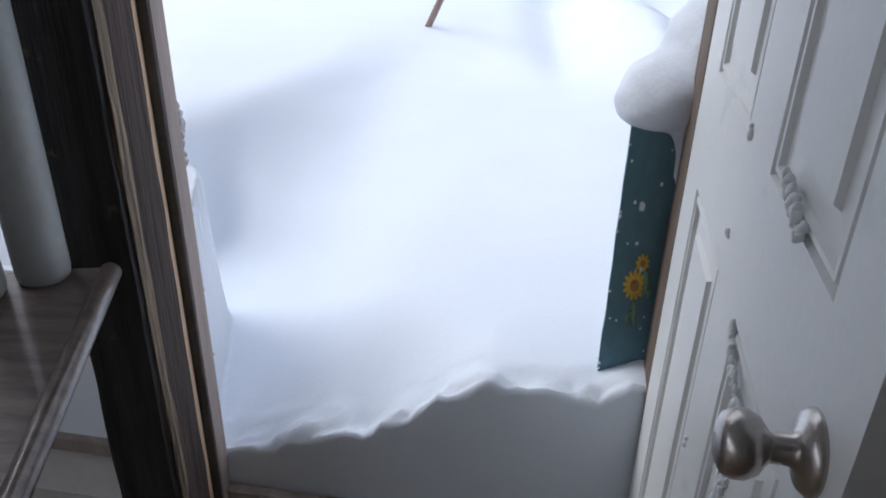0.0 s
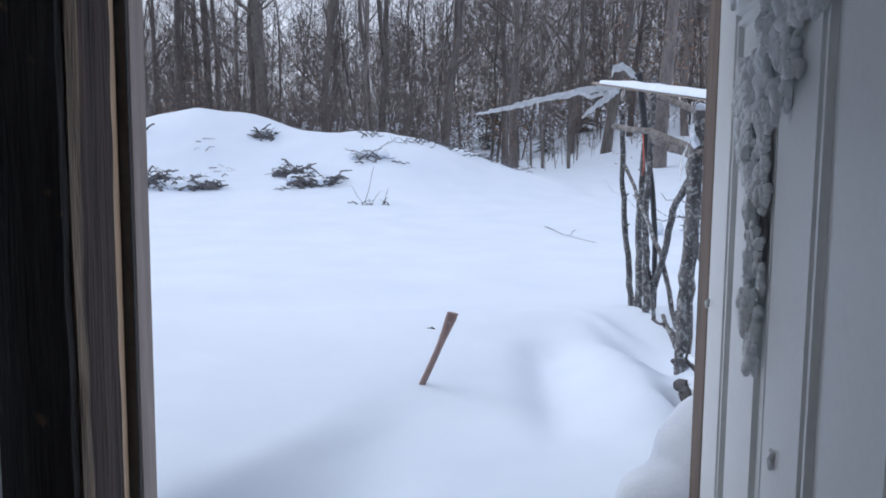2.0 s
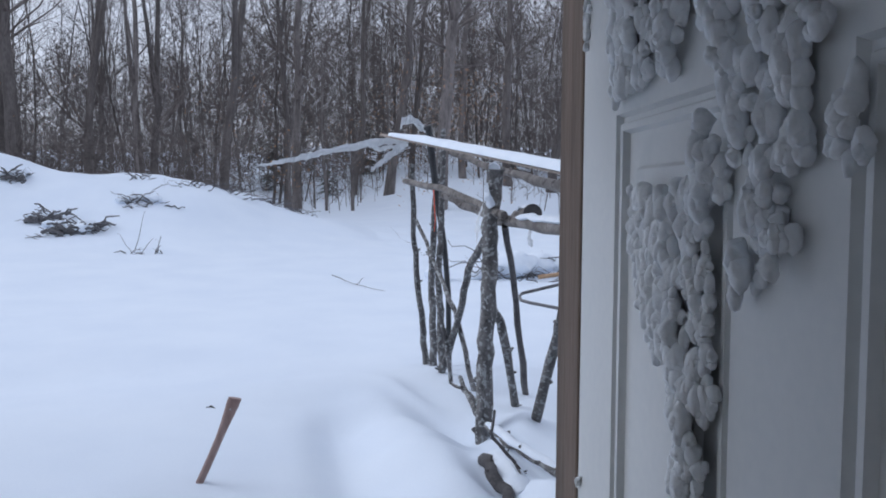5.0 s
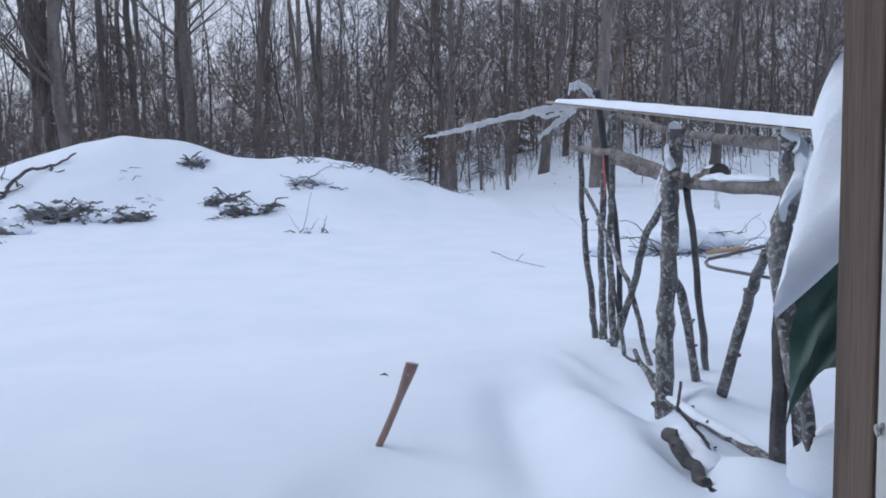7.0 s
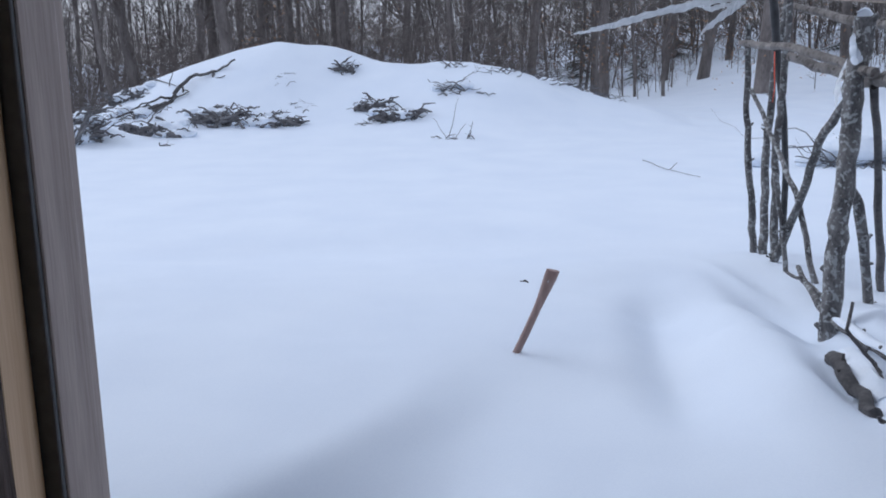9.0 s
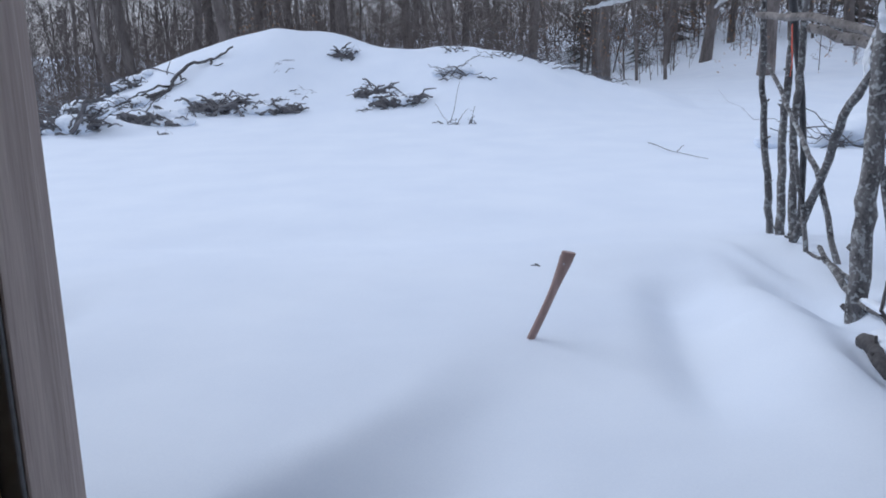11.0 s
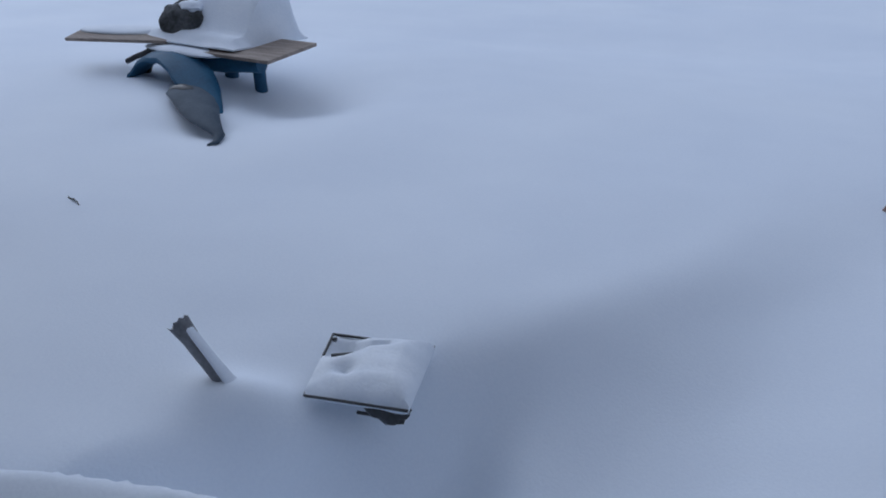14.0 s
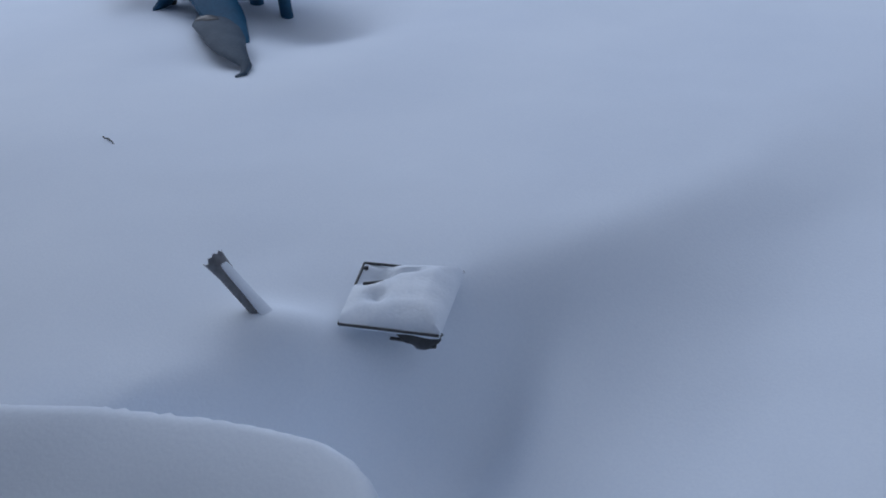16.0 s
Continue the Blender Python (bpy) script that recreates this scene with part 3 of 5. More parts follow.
def clotted(chains, label, seed, depth=0.022, r0=0.0036, r1=0.0085, dens=1.0):
    """Snow stuck on the door's outer face: many drooping clots along chains of (from hinge, height, half width)."""
    rng = random.Random(seed)
    vs, fs, n = [], [], 0
    for chain in chains:
        for (u0, z0, w0), (u1, z1, w1) in zip(chain, chain[1:]):
            area = math.hypot(u1 - u0, z1 - z0) * (w0 + w1)
            for k in range(max(2, int(area * 17000 * dens))):
                t, a = rng.random(), rng.uniform(-1, 1)
                w = w0 + (w1 - w0) * t
                u, z = u0 + (u1 - u0) * t + a * w, z0 + (z1 - z0) * t + rng.uniform(-0.006, 0.006)
                r = rng.uniform(r0, r1) * (1.15 - 0.4 * abs(a))
                clump = 0.5 + 0.5 * noise.noise(Vector((u * 45, z * 30, seed)))
                c = np.array((-(0.1 + 0.9 * clump * (1 - a * a * 0.7)) * depth, -0.005 - u, z))
                sh = BALL[0] * np.array((r * 0.9, r, r * rng.uniform(1.0, 1.9)))
                sh = sh * (1 + 0.22 * np.sin(BALL[0][:, [1]] * 3 + rng.random() * 6) * np.cos(BALL[0][:, [2]] * 4 + rng.random() * 6))
                vs.append(sh + c)
                fs.append(BALL[1] + n)
                n += len(sh)
    me = bpy.data.meshes.new("clinging_snow")
    me.from_pydata(np.concatenate(vs).tolist(), [], np.concatenate(fs).tolist())
    me.transform(HOUSE)
    me.polygons.foreach_set("use_smooth", [True] * len(me.polygons))
    me.materials.append(M_FROST)
    return tagged(new("clinging_snow", me), label, "snow", "snow on the door")


clotted([[(0.256, 1.820, 0.085), (0.259, 1.769, 0.082), (0.269, 1.729, 0.074), (0.290, 1.697, 0.058), (0.315, 1.668, 0.040), (0.311, 1.647, 0.030), (0.313, 1.609, 0.027), (0.315, 1.585, 0.034), (0.317, 1.547, 0.025), (0.325, 1.47, 0.012)],
         [(0.337, 1.876, 0.011), (0.342, 1.844, 0.019), (0.328, 1.809, 0.036)]], "thick clotted snow frozen in a funnel down the door panel", 1)
clotted([[(0.160, 2.07, 0.060), (0.165, 1.989, 0.060), (0.168, 1.950, 0.056), (0.167, 1.914, 0.046)], [(0.275, 2.05, 0.022), (0.272, 1.965, 0.021), (0.268, 1.937, 0.017), (0.256, 1.919, 0.010)]], "clotted snow hanging from the top of the door", 2)
clotted([[(0.335, 2.04, 0.028), (0.345, 1.949, 0.022), (0.362, 1.907, 0.011), (0.364, 1.881, 0.006)], [(0.393, 1.914, 0.008), (0.403, 1.888, 0.011)],
         [(0.386, 1.887, 0.013), (0.384, 1.858, 0.014), (0.384, 1.844, 0.007)], [(0.401, 1.788, 0.013), (0.398, 1.768, 0.017), (0.395, 1.755, 0.009)]], "drooping strings of clotted snow beside the funnel", 3)
clotted([[(0.410, 2.04, 0.03), (0.424, 1.931, 0.024), (0.452, 1.896, 0.018), (0.453, 1.874, 0.011)], [(0.423, 1.889, 0.009), (0.429, 1.854, 0.011)],
         [(0.465, 1.855, 0.011), (0.427, 1.832, 0.024), (0.416, 1.808, 0.010), (0.441, 1.793, 0.017), (0.430, 1.777, 0.010)], [(0.473, 1.92, 0.014), (0.477, 1.905, 0.007)]], "drooping strings of clotted snow on the door stile", 9)
clotted([[(0.500, 1.878, 0.005), (0.499, 1.848, 0.013), (0.515, 1.831, 0.009)]], "small clot of snow on the panel moulding", 4)
clotted([[(0.012, 2.06, 0.012), (0.012, 1.985, 0.008)], [(0.008, 1.497, 0.003), (0.008, 1.487, 0.004)]], "crumbs of snow packed at the hinge edge", 5, 0.006, 0.002, 0.004)
clotted([[(0.560, 1.232, 0.006), (0.59, 1.224, 0.009), (0.63, 1.215, 0.010), (0.648, 1.212, 0.006)]], "small crust of snow stuck across the door rail", 6, 0.008, 0.004, 0.007)
clotted([[(0.49, 1.012, 0.004), (0.53, 0.985, 0.010), (0.585, 0.96, 0.016), (0.60, 0.90, 0.016), (0.58, 0.80, 0.010)]], "streak of thin snow running down behind the knob", 7, 0.005, 0.003, 0.006)
clotted([[(0.372, 1.081, 0.004), (0.388, 1.065, 0.005)], [(0.38, 1.212, 0.004), (0.384, 1.202, 0.005)], [(0.39, 0.755, 0.004), (0.392, 0.74, 0.005)], [(0.408, 1.408, 0.005), (0.412, 1.388, 0.006)]], "scattered specks of snow on the door", 8, 0.004, 0.003, 0.005)
rng = random.Random(52)
bm = bmesh.new()
for z, y, r in ((1.03, 0.050, 0.007), (1.015, 0.05, 0.010), (0.995, 0.05, 0.012), (0.975, 0.05, 0.011), (0.955, 0.05, 0.008), (0.93, 0.05, 0.008), (0.915, 0.05, 0.009), (0.80, 0.05, 0.004), (0.62, 0.05, 0.005), (0.45, 0.05, 0.006)):
    lump(bm, HOUSE @ Vector((-0.9445, y, z)), (r, r * 0.7, r * 1.3), 2, 0.3, 2, z * 9)
single("snow_crumbs", bm, M_FROST, "crumbs of snow frozen on the latch jamb's outer edge", "snow", kind="stuff")

# side window by the door, with a rail across it and plastic tubes stood on it
win = thing("window_1", HOUSE @ Vector((-1.5, 0.0, 0.16)), "tall side window beside the entry door", "window", kind="structure")
for nm, lo, hi in (("window_frame", (-1.075, -0.02, 0.16), (-1.061, 0.06, 2.2)), ("window_frame", (-2.05, -0.02, 0.16), (-2.01, 0.06, 2.2)),
                   ("window_frame", (-2.01, -0.02, 0.16), (-1.075, 0.06, 0.20)), ("window_frame", (-2.01, -0.02, 2.15), (-1.075, 0.06, 2.2))):
    bm = bmesh.new()
    box(bm, lo, hi, 0.003, HOUSE)
    part(nm, bm, M_GREYWOOD, win, smooth=False)
bm = bmesh.new()
box(bm, (-2.01, 0.018, 0.20), (-1.075, 0.022, 2.15), 0, HOUSE)
pane = part("pane", bm, M_GLASS, win, "clear glass pane", smooth=False)
pane.visible_shadow = False


def side_shelf():
    s = thing("side_shelf", HOUSE @ Vector((-1.0, -0.55, Z0)), "brown varnished shelf rail beside the door post", "shelf")
    m = HOUSE @ Matrix.Translation((-0.922, -0.284, 0)) @ Matrix.Rotation(radians(17.3), 4, "Z")
    bm = bmesh.new()
    box(bm, (-0.31, -0.77, 0.848), (-0.011, -0.002, 0.870), 0.004, m)
    part("board", bm, M_SHELF, s, "brown shelf board", smooth=False)
    bm = bmesh.new()
    tube(bm, [m @ Vector((0, y, 0.863)) for y in (0.0, -0.008, -0.4, -0.77)], [0.012, 0.017, 0.017, 0.017], 16)
    part("edge_rail", bm, M_SHELF, s, "rounded front edge of the shelf")
    for y in (-0.74, -0.03):
        bm = bmesh.new()
        box(bm, (-0.30, y - 0.018, Z0), (-0.265, y + 0.018, 0.848), 0.003, m)
        part("leg", bm, M_SHELF, s, smooth=False)


side_shelf()


def plastic_tube(x, y, r, h):
    t = thing("plastic_tube", HOUSE @ Vector((x, y, 0.872)), "grey-white plastic tube stood upright on the shelf", "tube", "tubes on the shelf")
    bm = bmesh.new()
    p = HOUSE @ Vector((x, y, 0.8705))
    up = Vector((0, 0, 1))
    tube(bm, [p, p + up * 0.004, p + up * 0.012, p + up * h * 0.5, p + up * h], [r * 0.90, r * 0.97, r, r, r], 28)
    part("body", bm, M_TUBE, t)
    bm = bmesh.new()
    tube(bm, [p + up * h, p + up * (h + 0.03)], [r * 1.02, r * 0.98], 28)
    part("cap", bm, M_TUBE, t)


plastic_tube(-1.0075, -0.3345, 0.0414, 0.86)
plastic_tube(-1.0705, -0.4065, 0.0414, 0.86)


# ---------------------------------------------------------------- things close to the door
def axe_handle():
    a = thing("axe_handle", (-0.07, 4.02, ground(-0.07, 4.02)), "red-brown wooden tool handle stuck slantwise in the snow", "tool handle")
    rng = random.Random(4)
    foot, head = Vector((-0.108, 4.03, 0.505)), Vector((0.082, 3.98, 0.958))
    bm = bmesh.new()
    d = head - foot
    n, rings = 14, []
    side = Vector((0.92, -0.05, -0.38)).normalized()
    side = (side - d.normalized() * side.dot(d.normalized())).normalized()
    deep = d.normalized().cross(side)
    for i in range(n + 1):
        k = i / n
        w = 0.0165 + 0.0145 * max(0, (k - 0.62) / 0.38) ** 1.3
        e = 0.0125 + 0.003 * k
        if i == n:
            w, e = w * 0.88, e * 0.85
        c = foot + d * k + side * 0.006 * math.sin(k * 3.2)
        rings.append([bm.verts.new(c + side * math.cos(q) * w + deep * math.sin(q) * e + (d.normalized() * 0.006 * math.cos(q) * (i == n))) for q in [2 * math.pi * j / 16 for j in range(16)]])
    for p, q in zip(rings, rings[1:]):
        for j in range(16):
            bm.faces.new((p[j], p[(j + 1) % 16], q[(j + 1) % 16], q[j]))
    bm.faces.new(rings[0][::-1])
    bm.faces.new(rings[-1])
    part("shaft", bm, M_AXE, a)
    bm = bmesh.new()
    c = foot + d * 0.90
    tube(bm, [c - deep * 0.0155, c - deep * 0.0172], 0.004, 10)
    part("rivet", bm, M_STEEL, a, "small steel rivet")


axe_handle()


def painted_board():
    """Painted board stood against the wall beside the door, edge showing past the jamb."""
    b = thing("painted_board", HOUSE @ Vector((0.1, 0.12, 0.3)), "teal painted board with sunflowers leaning beside the door", "painted board")
    x0, x1, yf, z1 = -0.092, 0.42, 0.112, 1.03
    bm = bmesh.new()
    n = 16
    pts = [(x0, -0.05)] + [(x0 + 0.003 * noise.noise(Vector((k * 1.3, 0, 0))), 0.1 + (z1 - 0.1) * k / n) for k in range(n + 1)] + [(x1, z1), (x1, -0.05)]
    front = [bm.verts.new((x, yf, z)) for x, z in pts]
    back = [bm.verts.new((x, yf + 0.019, z)) for x, z in pts]
    bm.faces.new(front)
    bm.faces.new(back[::-1])
    for k in range(len(pts)):
        j = (k + 1) % len(pts)
        bm.faces.new((front[k], front[j], back[j], back[k]))
    bm.transform(HOUSE)
    part("board", bm, M_TEAL, b, "teal painted face", smooth=False)

    def petals(x, z, r, n, lean):
        bm = bmesh.new()
        m = n * 6
        ring = []
        for k in range(m):
            a = 2 * math.pi * k / m
            q = r * (0.62 + 0.42 * abs(math.sin(a * n / 2)) ** 0.7)
            ring.append(bm.verts.new((x + math.cos(a) * q * lean, yf - 0.001, z + math.sin(a) * q)))
        mid = bm.verts.new((x, yf - 0.0022, z))
        for k in range(m):
            bm.faces.new((ring[k], ring[(k + 1) % m], mid))
        bm.transform(HOUSE)
        return bm
    for x, z, r, n in ((-0.043, 0.700, 0.036, 13), (-0.034, 0.752, 0.021, 9)):
        fl = part("sunflower", petals(x, z, r, n, 0.62), M_YELLOW, b, "painted yellow sunflower", smooth=False)
        bm = bmesh.new()
        ring = [bm.verts.new((x + math.cos(q) * r * 0.40 * 0.62, yf - 0.003, z + math.sin(q) * r * 0.40)) for q in [2 * math.pi * k / 16 for k in range(16)]]
        bm.faces.new(ring)
        bm.transform(HOUSE)
        part("flower_centre", bm, M_FLOWERMID, fl, "brown flower centre", smooth=False)
    for pts in ([(-0.038, 0.665), (-0.036, 0.63), (-0.030, 0.60)], [(-0.024, 0.735), (-0.020, 0.70), (-0.024, 0.665)], [(-0.026, 0.70), (-0.014, 0.69), (-0.012, 0.67)], [(-0.036, 0.64), (-0.046, 0.63), (-0.048, 0.605)]):
        bm = bmesh.new()
        tube(bm, [HOUSE @ Vector((x, yf - 0.0015, z)) for x, z in pts], [0.004, 0.006, 0.0015], 6)
        part("painted_stem", bm, M_STEMGREEN, b, "painted green stem")


painted_board()

bm = bmesh.new()
for c, size, sd in (((0.120, 0.26, 1.130), (0.165, 0.17, 0.145), 3), ((0.010, 0.19, 1.085), (0.130, 0.12, 0.075), 5), ((-0.045, 0.165, 1.062), (0.085, 0.09, 0.045), 7),
                    ((0.025, 0.150, 1.03), (0.060, 0.055, 0.075), 8), ((0.030, 0.120, 0.965), (0.038, 0.026, 0.080), 12), ((0.035, 0.110, 0.905), (0.022, 0.014, 0.05), 15)):
    lump(bm, HOUSE @ Vector(c), size, 4, 0.10, 1.4, sd)
cap = single("snow_blanket", bm, M_SNOW_CAP, "heavy rounded snow cap overhanging the teal board", "snow", "snow caps")
weld = cap.modifiers.new("weld", "REMESH")
weld.mode, weld.voxel_size, weld.use_smooth_shade = "VOXEL", 0.010, True
settle = cap.modifiers.new("settle", "SMOOTH")
settle.factor, settle.iterations = 0.5, 6
rng = random.Random(31)
bm = bmesh.new()
for k in range(22):
    x = -0.09 if k < 9 else rng.uniform(-0.085, 0.0)
    z = rng.uniform(0.42, 1.0)
    r = rng.uniform(0.0015, 0.004) if k else 0.008
    lump(bm, HOUSE @ Vector((x, 0.111, z)), (r, r * 0.5, r * 1.6), 1, 0.4, 2, k)
lump(bm, HOUSE @ Vector((-0.052, 0.111, 0.875)), (0.006, 0.003, 0.011), 2, 0.5, 2, 77)
single("snow_flecks", bm, M_SNOW_CAP, "flecks of snow stuck on the teal board", "snow", kind="stuff")


def wire_basket():
    """Overturned black-framed rack under a snow pillow."""
    tl, tr, br, bl = Vector((-1.112, 2.56, 0.55)), Vector((-0.885, 2.65, 0.54)), Vector((-0.80, 2.415, 0.54)), Vector((-1.032, 2.361, 0.525))
    w = thing("wire_rack", (-0.91, 2.45, ground(-0.91, 2.45)), "black steel framed rack half buried, filled with snow", "rack")
    for nm, pts in (("rim_bar", (tl, tr)), ("rim_bar", (tr + Vector((-0.014, -0.01, -0.014)), br + Vector((-0.014, 0.01, -0.014)))), ("rim_bar", (br, bl)), ("rim_bar", (bl, tl)),
                    ("leg_bar", (tl + Vector((0.012, -0.012, 0)), tl + Vector((0.05, -0.03, -0.16)))),                     ("leg_bar", (br + Vector((-0.03, 0.03, -0.01)), br + Vector((-0.05, 0.04, -0.06)))), ("cross_bar", (br + Vector((-0.045, 0.02, -0.05)), br + Vector((-0.13, -0.005, -0.05)))),
                    ("cross_bar", (tl.lerp(tr, 0.1) + Vector((0.02, -0.07, -0.01)), tl.lerp(tr, 0.75) + Vector((-0.01, -0.07, 0.015))))):
        bm = bmesh.new()
        tube(bm, [pts[0], pts[1]], {"rim_bar": 0.0034, "leg_bar": 0.007, "cross_bar": 0.004}[nm], 8)
        part(nm, bm, M_BLACK, w)
    bm = bmesh.new()
    p = br + Vector((-0.075, 0.025, -0.035))
    lump(bm, p, (0.060, 0.032, 0.030), 3, 0.25, 2, 2)
    part("base_block", bm, M_BLACK, w, "black plastic base block")
    # snow pillow following the rim
    bm = bmesh.new()
    n = 22
    grid = []
    for j in range(n + 1):
        row = []
        for i in range(n + 1):
            u, v = i / n, j / n
            p = bl.lerp(br, u).lerp(tl.lerp(tr, u), v)
            edge = min(u + 0.05, 1 - u, v, (1 - v) + 0.0)
            h = 0.050 * min(1, max(0, edge) / 0.22) ** 0.6 * (0.3 + 0.7 * u)
            h -= 0.05 * math.exp(-(((u - 0.18) / 0.16) ** 2 + ((v - 0.78) / 0.16) ** 2)) + 0.02 * math.exp(-(((u - 0.3) / 0.1) ** 2 + ((v - 0.35) / 0.08) ** 2)) + 0.02 * math.exp(-(((u - 0.5) / 0.2) ** 2 + ((v - 0.80) / 0.05) ** 2))
            h += 0.006 * noise.noise(Vector((u * 5, v * 5, 3)))
            row.append(bm.verts.new(p + Vector((0, 0, h + 0.002))))
        grid.append(row)
    for j in range(n):
        for i in range(n):
            bm.faces.new((grid[j][i], grid[j][i + 1], grid[j + 1][i + 1], grid[j + 1][i]))
    ext = bmesh.ops.extrude_face_region(bm, geom=bm.faces[:])
    for v in [g for g in ext["geom"] if isinstance(g, bmesh.types.BMVert)]:
        v.co.z -= 0.010
    single("snow_blanket", bm, M_SNOW_CAP, "smooth snow pillow on the black rack", "snow", "snow caps")


wire_basket()


def bent_pipe():
    p = thing("pipe", (-1.20, 2.30, ground(-1.20, 2.30)), "grey pipe with ragged end slanting out of the snow", "pipe")
    a, b = Vector((-1.102, 2.297, 0.445)), Vector((-1.316, 2.289, 0.653))
    bm = bmesh.new()
    d = (b - a).normalized()
    up = d.orthogonal().normalized()
    sd = d.cross(up)
    rng = random.Random(6)
    rings = []
    for k, (s, r) in enumerate(((0, 0.019), (0.3, 0.019), (0.6, 0.019), (0.85, 0.020), (0.94, 0.023), (1.0, 0.026))):
        rings.append([bm.verts.new(a.lerp(b, s) + (up * math.cos(q) + sd * math.sin(q)) * r + d * (rng.uniform(-0.008, 0.008) if s == 1.0 else 0)) for q in [2 * math.pi * j / 20 for j in range(20)]])
    for s, r in ((0.98, 0.021), (0.7, 0.015)):
        rings.append([bm.verts.new(a.lerp(b, s) + (up * math.cos(q) + sd * math.sin(q)) * r) for q in [2 * math.pi * j / 20 for j in range(20)]])
    for m, n in zip(rings, rings[1:]):
        for j in range(20):
            bm.faces.new((m[j], m[(j + 1) % 20], n[(j + 1) % 20], n[j]))
    part("tube", bm, M_POLE, p)
    bm = bmesh.new()
    pts = [a.lerp(b, s) + Vector((0.006, 0.0, 0.020)) for s in (0.15, 0.4, 0.6, 0.8, 0.97)]
    sweep(bm, pts, [0.03, 0.017, 0.013, 0.012, 0.008], [0.03, 0.012, 0.007, 0.006, 0.003], 0.6, 12, 4)
    single("snow_blanket", bm, M_SNOW_CAP, "thin snow ridge along the slanting pipe", "snow", "snow caps")


bent_pipe()
rng = random.Random(41)
for nm, pts, r in (("twig", [(-2.401, 2.763, 0.567), (-2.345, 2.747, 0.574), (-2.289, 2.731, 0.563)], 0.003), ("leaf_scrap", [(-0.115, 5.12, 0.637), (-0.09, 5.12, 0.645), (-0.065, 5.10, 0.637)], 0.007)):
    bm = bmesh.new()
    tube(bm, wobble(pts, 3, 0.003, rng), [r, r * 0.6], 6)
    single(nm, bm, M_DEAD, "small dark " + nm.replace("_", " ") + " poking out of smooth snow", "twig")


def blue_toy():
    """Blue plastic ride-on or barrow with boards and a stone on it, drifted over."""
    b = thing("toy_barrow", (-2.9, 4.1, ground(-2.9, 4.1)), "faded blue plastic barrow lying half buried under snowy boards", "barrow")
    bm = bmesh.new()
    arch = [(-3.49, 3.90, 0.56), (-3.46, 3.91, 0.63), (-3.40, 3.92, 0.69), (-3.32, 3.93, 0.725), (-3.21, 3.93, 0.735), (-3.10, 3.91, 0.72), (-3.00, 3.87, 0.68), (-2.90, 3.81, 0.63), (-2.80, 3.75, 0.585), (-2.72, 3.70, 0.54)]
    sweep(bm, wobble(arch, 2, 0.004, rng), [0.05, 0.06, 0.07, 0.075, 0.08, 0.085, 0.085, 0.09, 0.095, 0.10, 0.10, 0.10, 0.10, 0.095, 0.09, 0.08, 0.07, 0.06, 0.05], 0.032, 0.7, 14, 2, 0.18)
    part("fender", bm, M_BLUE, b)
    bm = bmesh.new()
    sweep(bm, [(-3.06, 3.84, 0.64), (-2.92, 3.74, 0.648), (-2.80, 3.68, 0.642), (-2.68, 3.60, 0.632), (-2.57, 3.53, 0.62), (-2.46, 3.475, 0.61), (-2.41, 3.45, 0.60), (-2.375, 3.40, 0.59), (-2.40, 3.375, 0.58)], [0.05, 0.085, 0.090, 0.082, 0.062, 0.034, 0.024, 0.016, 0.010], [0.018, 0.022, 0.022, 0.022, 0.018, 0.015, 0.012, 0.009, 0.006], 0.8, 12, 6, 0.12)
    part("nose", bm, M_GREYPLASTIC, b, "blue-grey plastic nose with thin snow")
    # solid black lump in place of the shade inside the wheel hollow
    bm = bmesh.new()
    lump(bm, (-2.93, 3.735, 0.652), (0.070, 0.045, 0.028), 3, 0.12, 2, 4)
    part("well_shade", bm, M_BLACK, b, "black lump for the shade in the wheel hollow")
    for p, q, r in (((-3.36, 4.00, 0.77), (-3.56, 3.94, 0.68), 0.014), ((-3.42, 4.02, 0.76), (-3.44, 3.96, 0.62), 0.012), ((-2.90, 4.20, 0.75), (-2.91, 4.21, 0.45), 0.031), ((-3.2, 4.03, 0.70), (-2.78, 4.10, 0.725), 0.045), ((-3.1, 4.20, 0.74), (-3.12, 4.22, 0.48), 0.035)):
        bm = bmesh.new()
        tube(bm, wobble([p, q], 4, 0.004, rng), r, 10)
        part("strut", bm, M_BLUE if r > 0.03 else M_BLACK, b)
    bm = bmesh.new()
    lump(bm, (-3.20, 4.02, 0.760), (0.28, 0.085, 0.022), 4, 0.10, 1.2, 14)
    single("snow_blanket", bm, M_SNOW_CAP, "snow lying on the blue fender", "snow", "snow caps")
    # boards lying on it
    for c, sx, sy, rz, tilt, lab in (((-2.87, 4.13, 0.785), 0.28, 0.16, -0.06, -0.02, "weathered plywood board with snow on it"), ((-3.60, 3.98, 0.80), 0.27, 0.10, 0.40, 0.0, "long weathered plank with snow on it")):
        bm = bmesh.new()
        m = Matrix.Translation(c) @ Matrix.Rotation(rz, 4, "Z") @ Matrix.Rotation(tilt, 4, "Y") @ Matrix.Rotation(0.10, 4, "X")
        box(bm, (-sx, -sy, -0.008), (sx, sy, 0.008), 0.002, m)
        single("board", bm, M_BOARD, lab, "board", "boards on the barrow", smooth=False)
        if "plank" in lab:
            bm = bmesh.new()
            lump(bm, Vector(c) + Vector((-0.07, 0.045, 0.012)), (sx * 0.86, sy * 0.92, 0.024), 4, 0.08, 1.2, 9, 0.010, Matrix.Rotation(rz, 3, "Z"))
            single("snow_blanket", bm, M_SNOW_CAP, "snow layer on the weathered board", "snow", "snow caps")
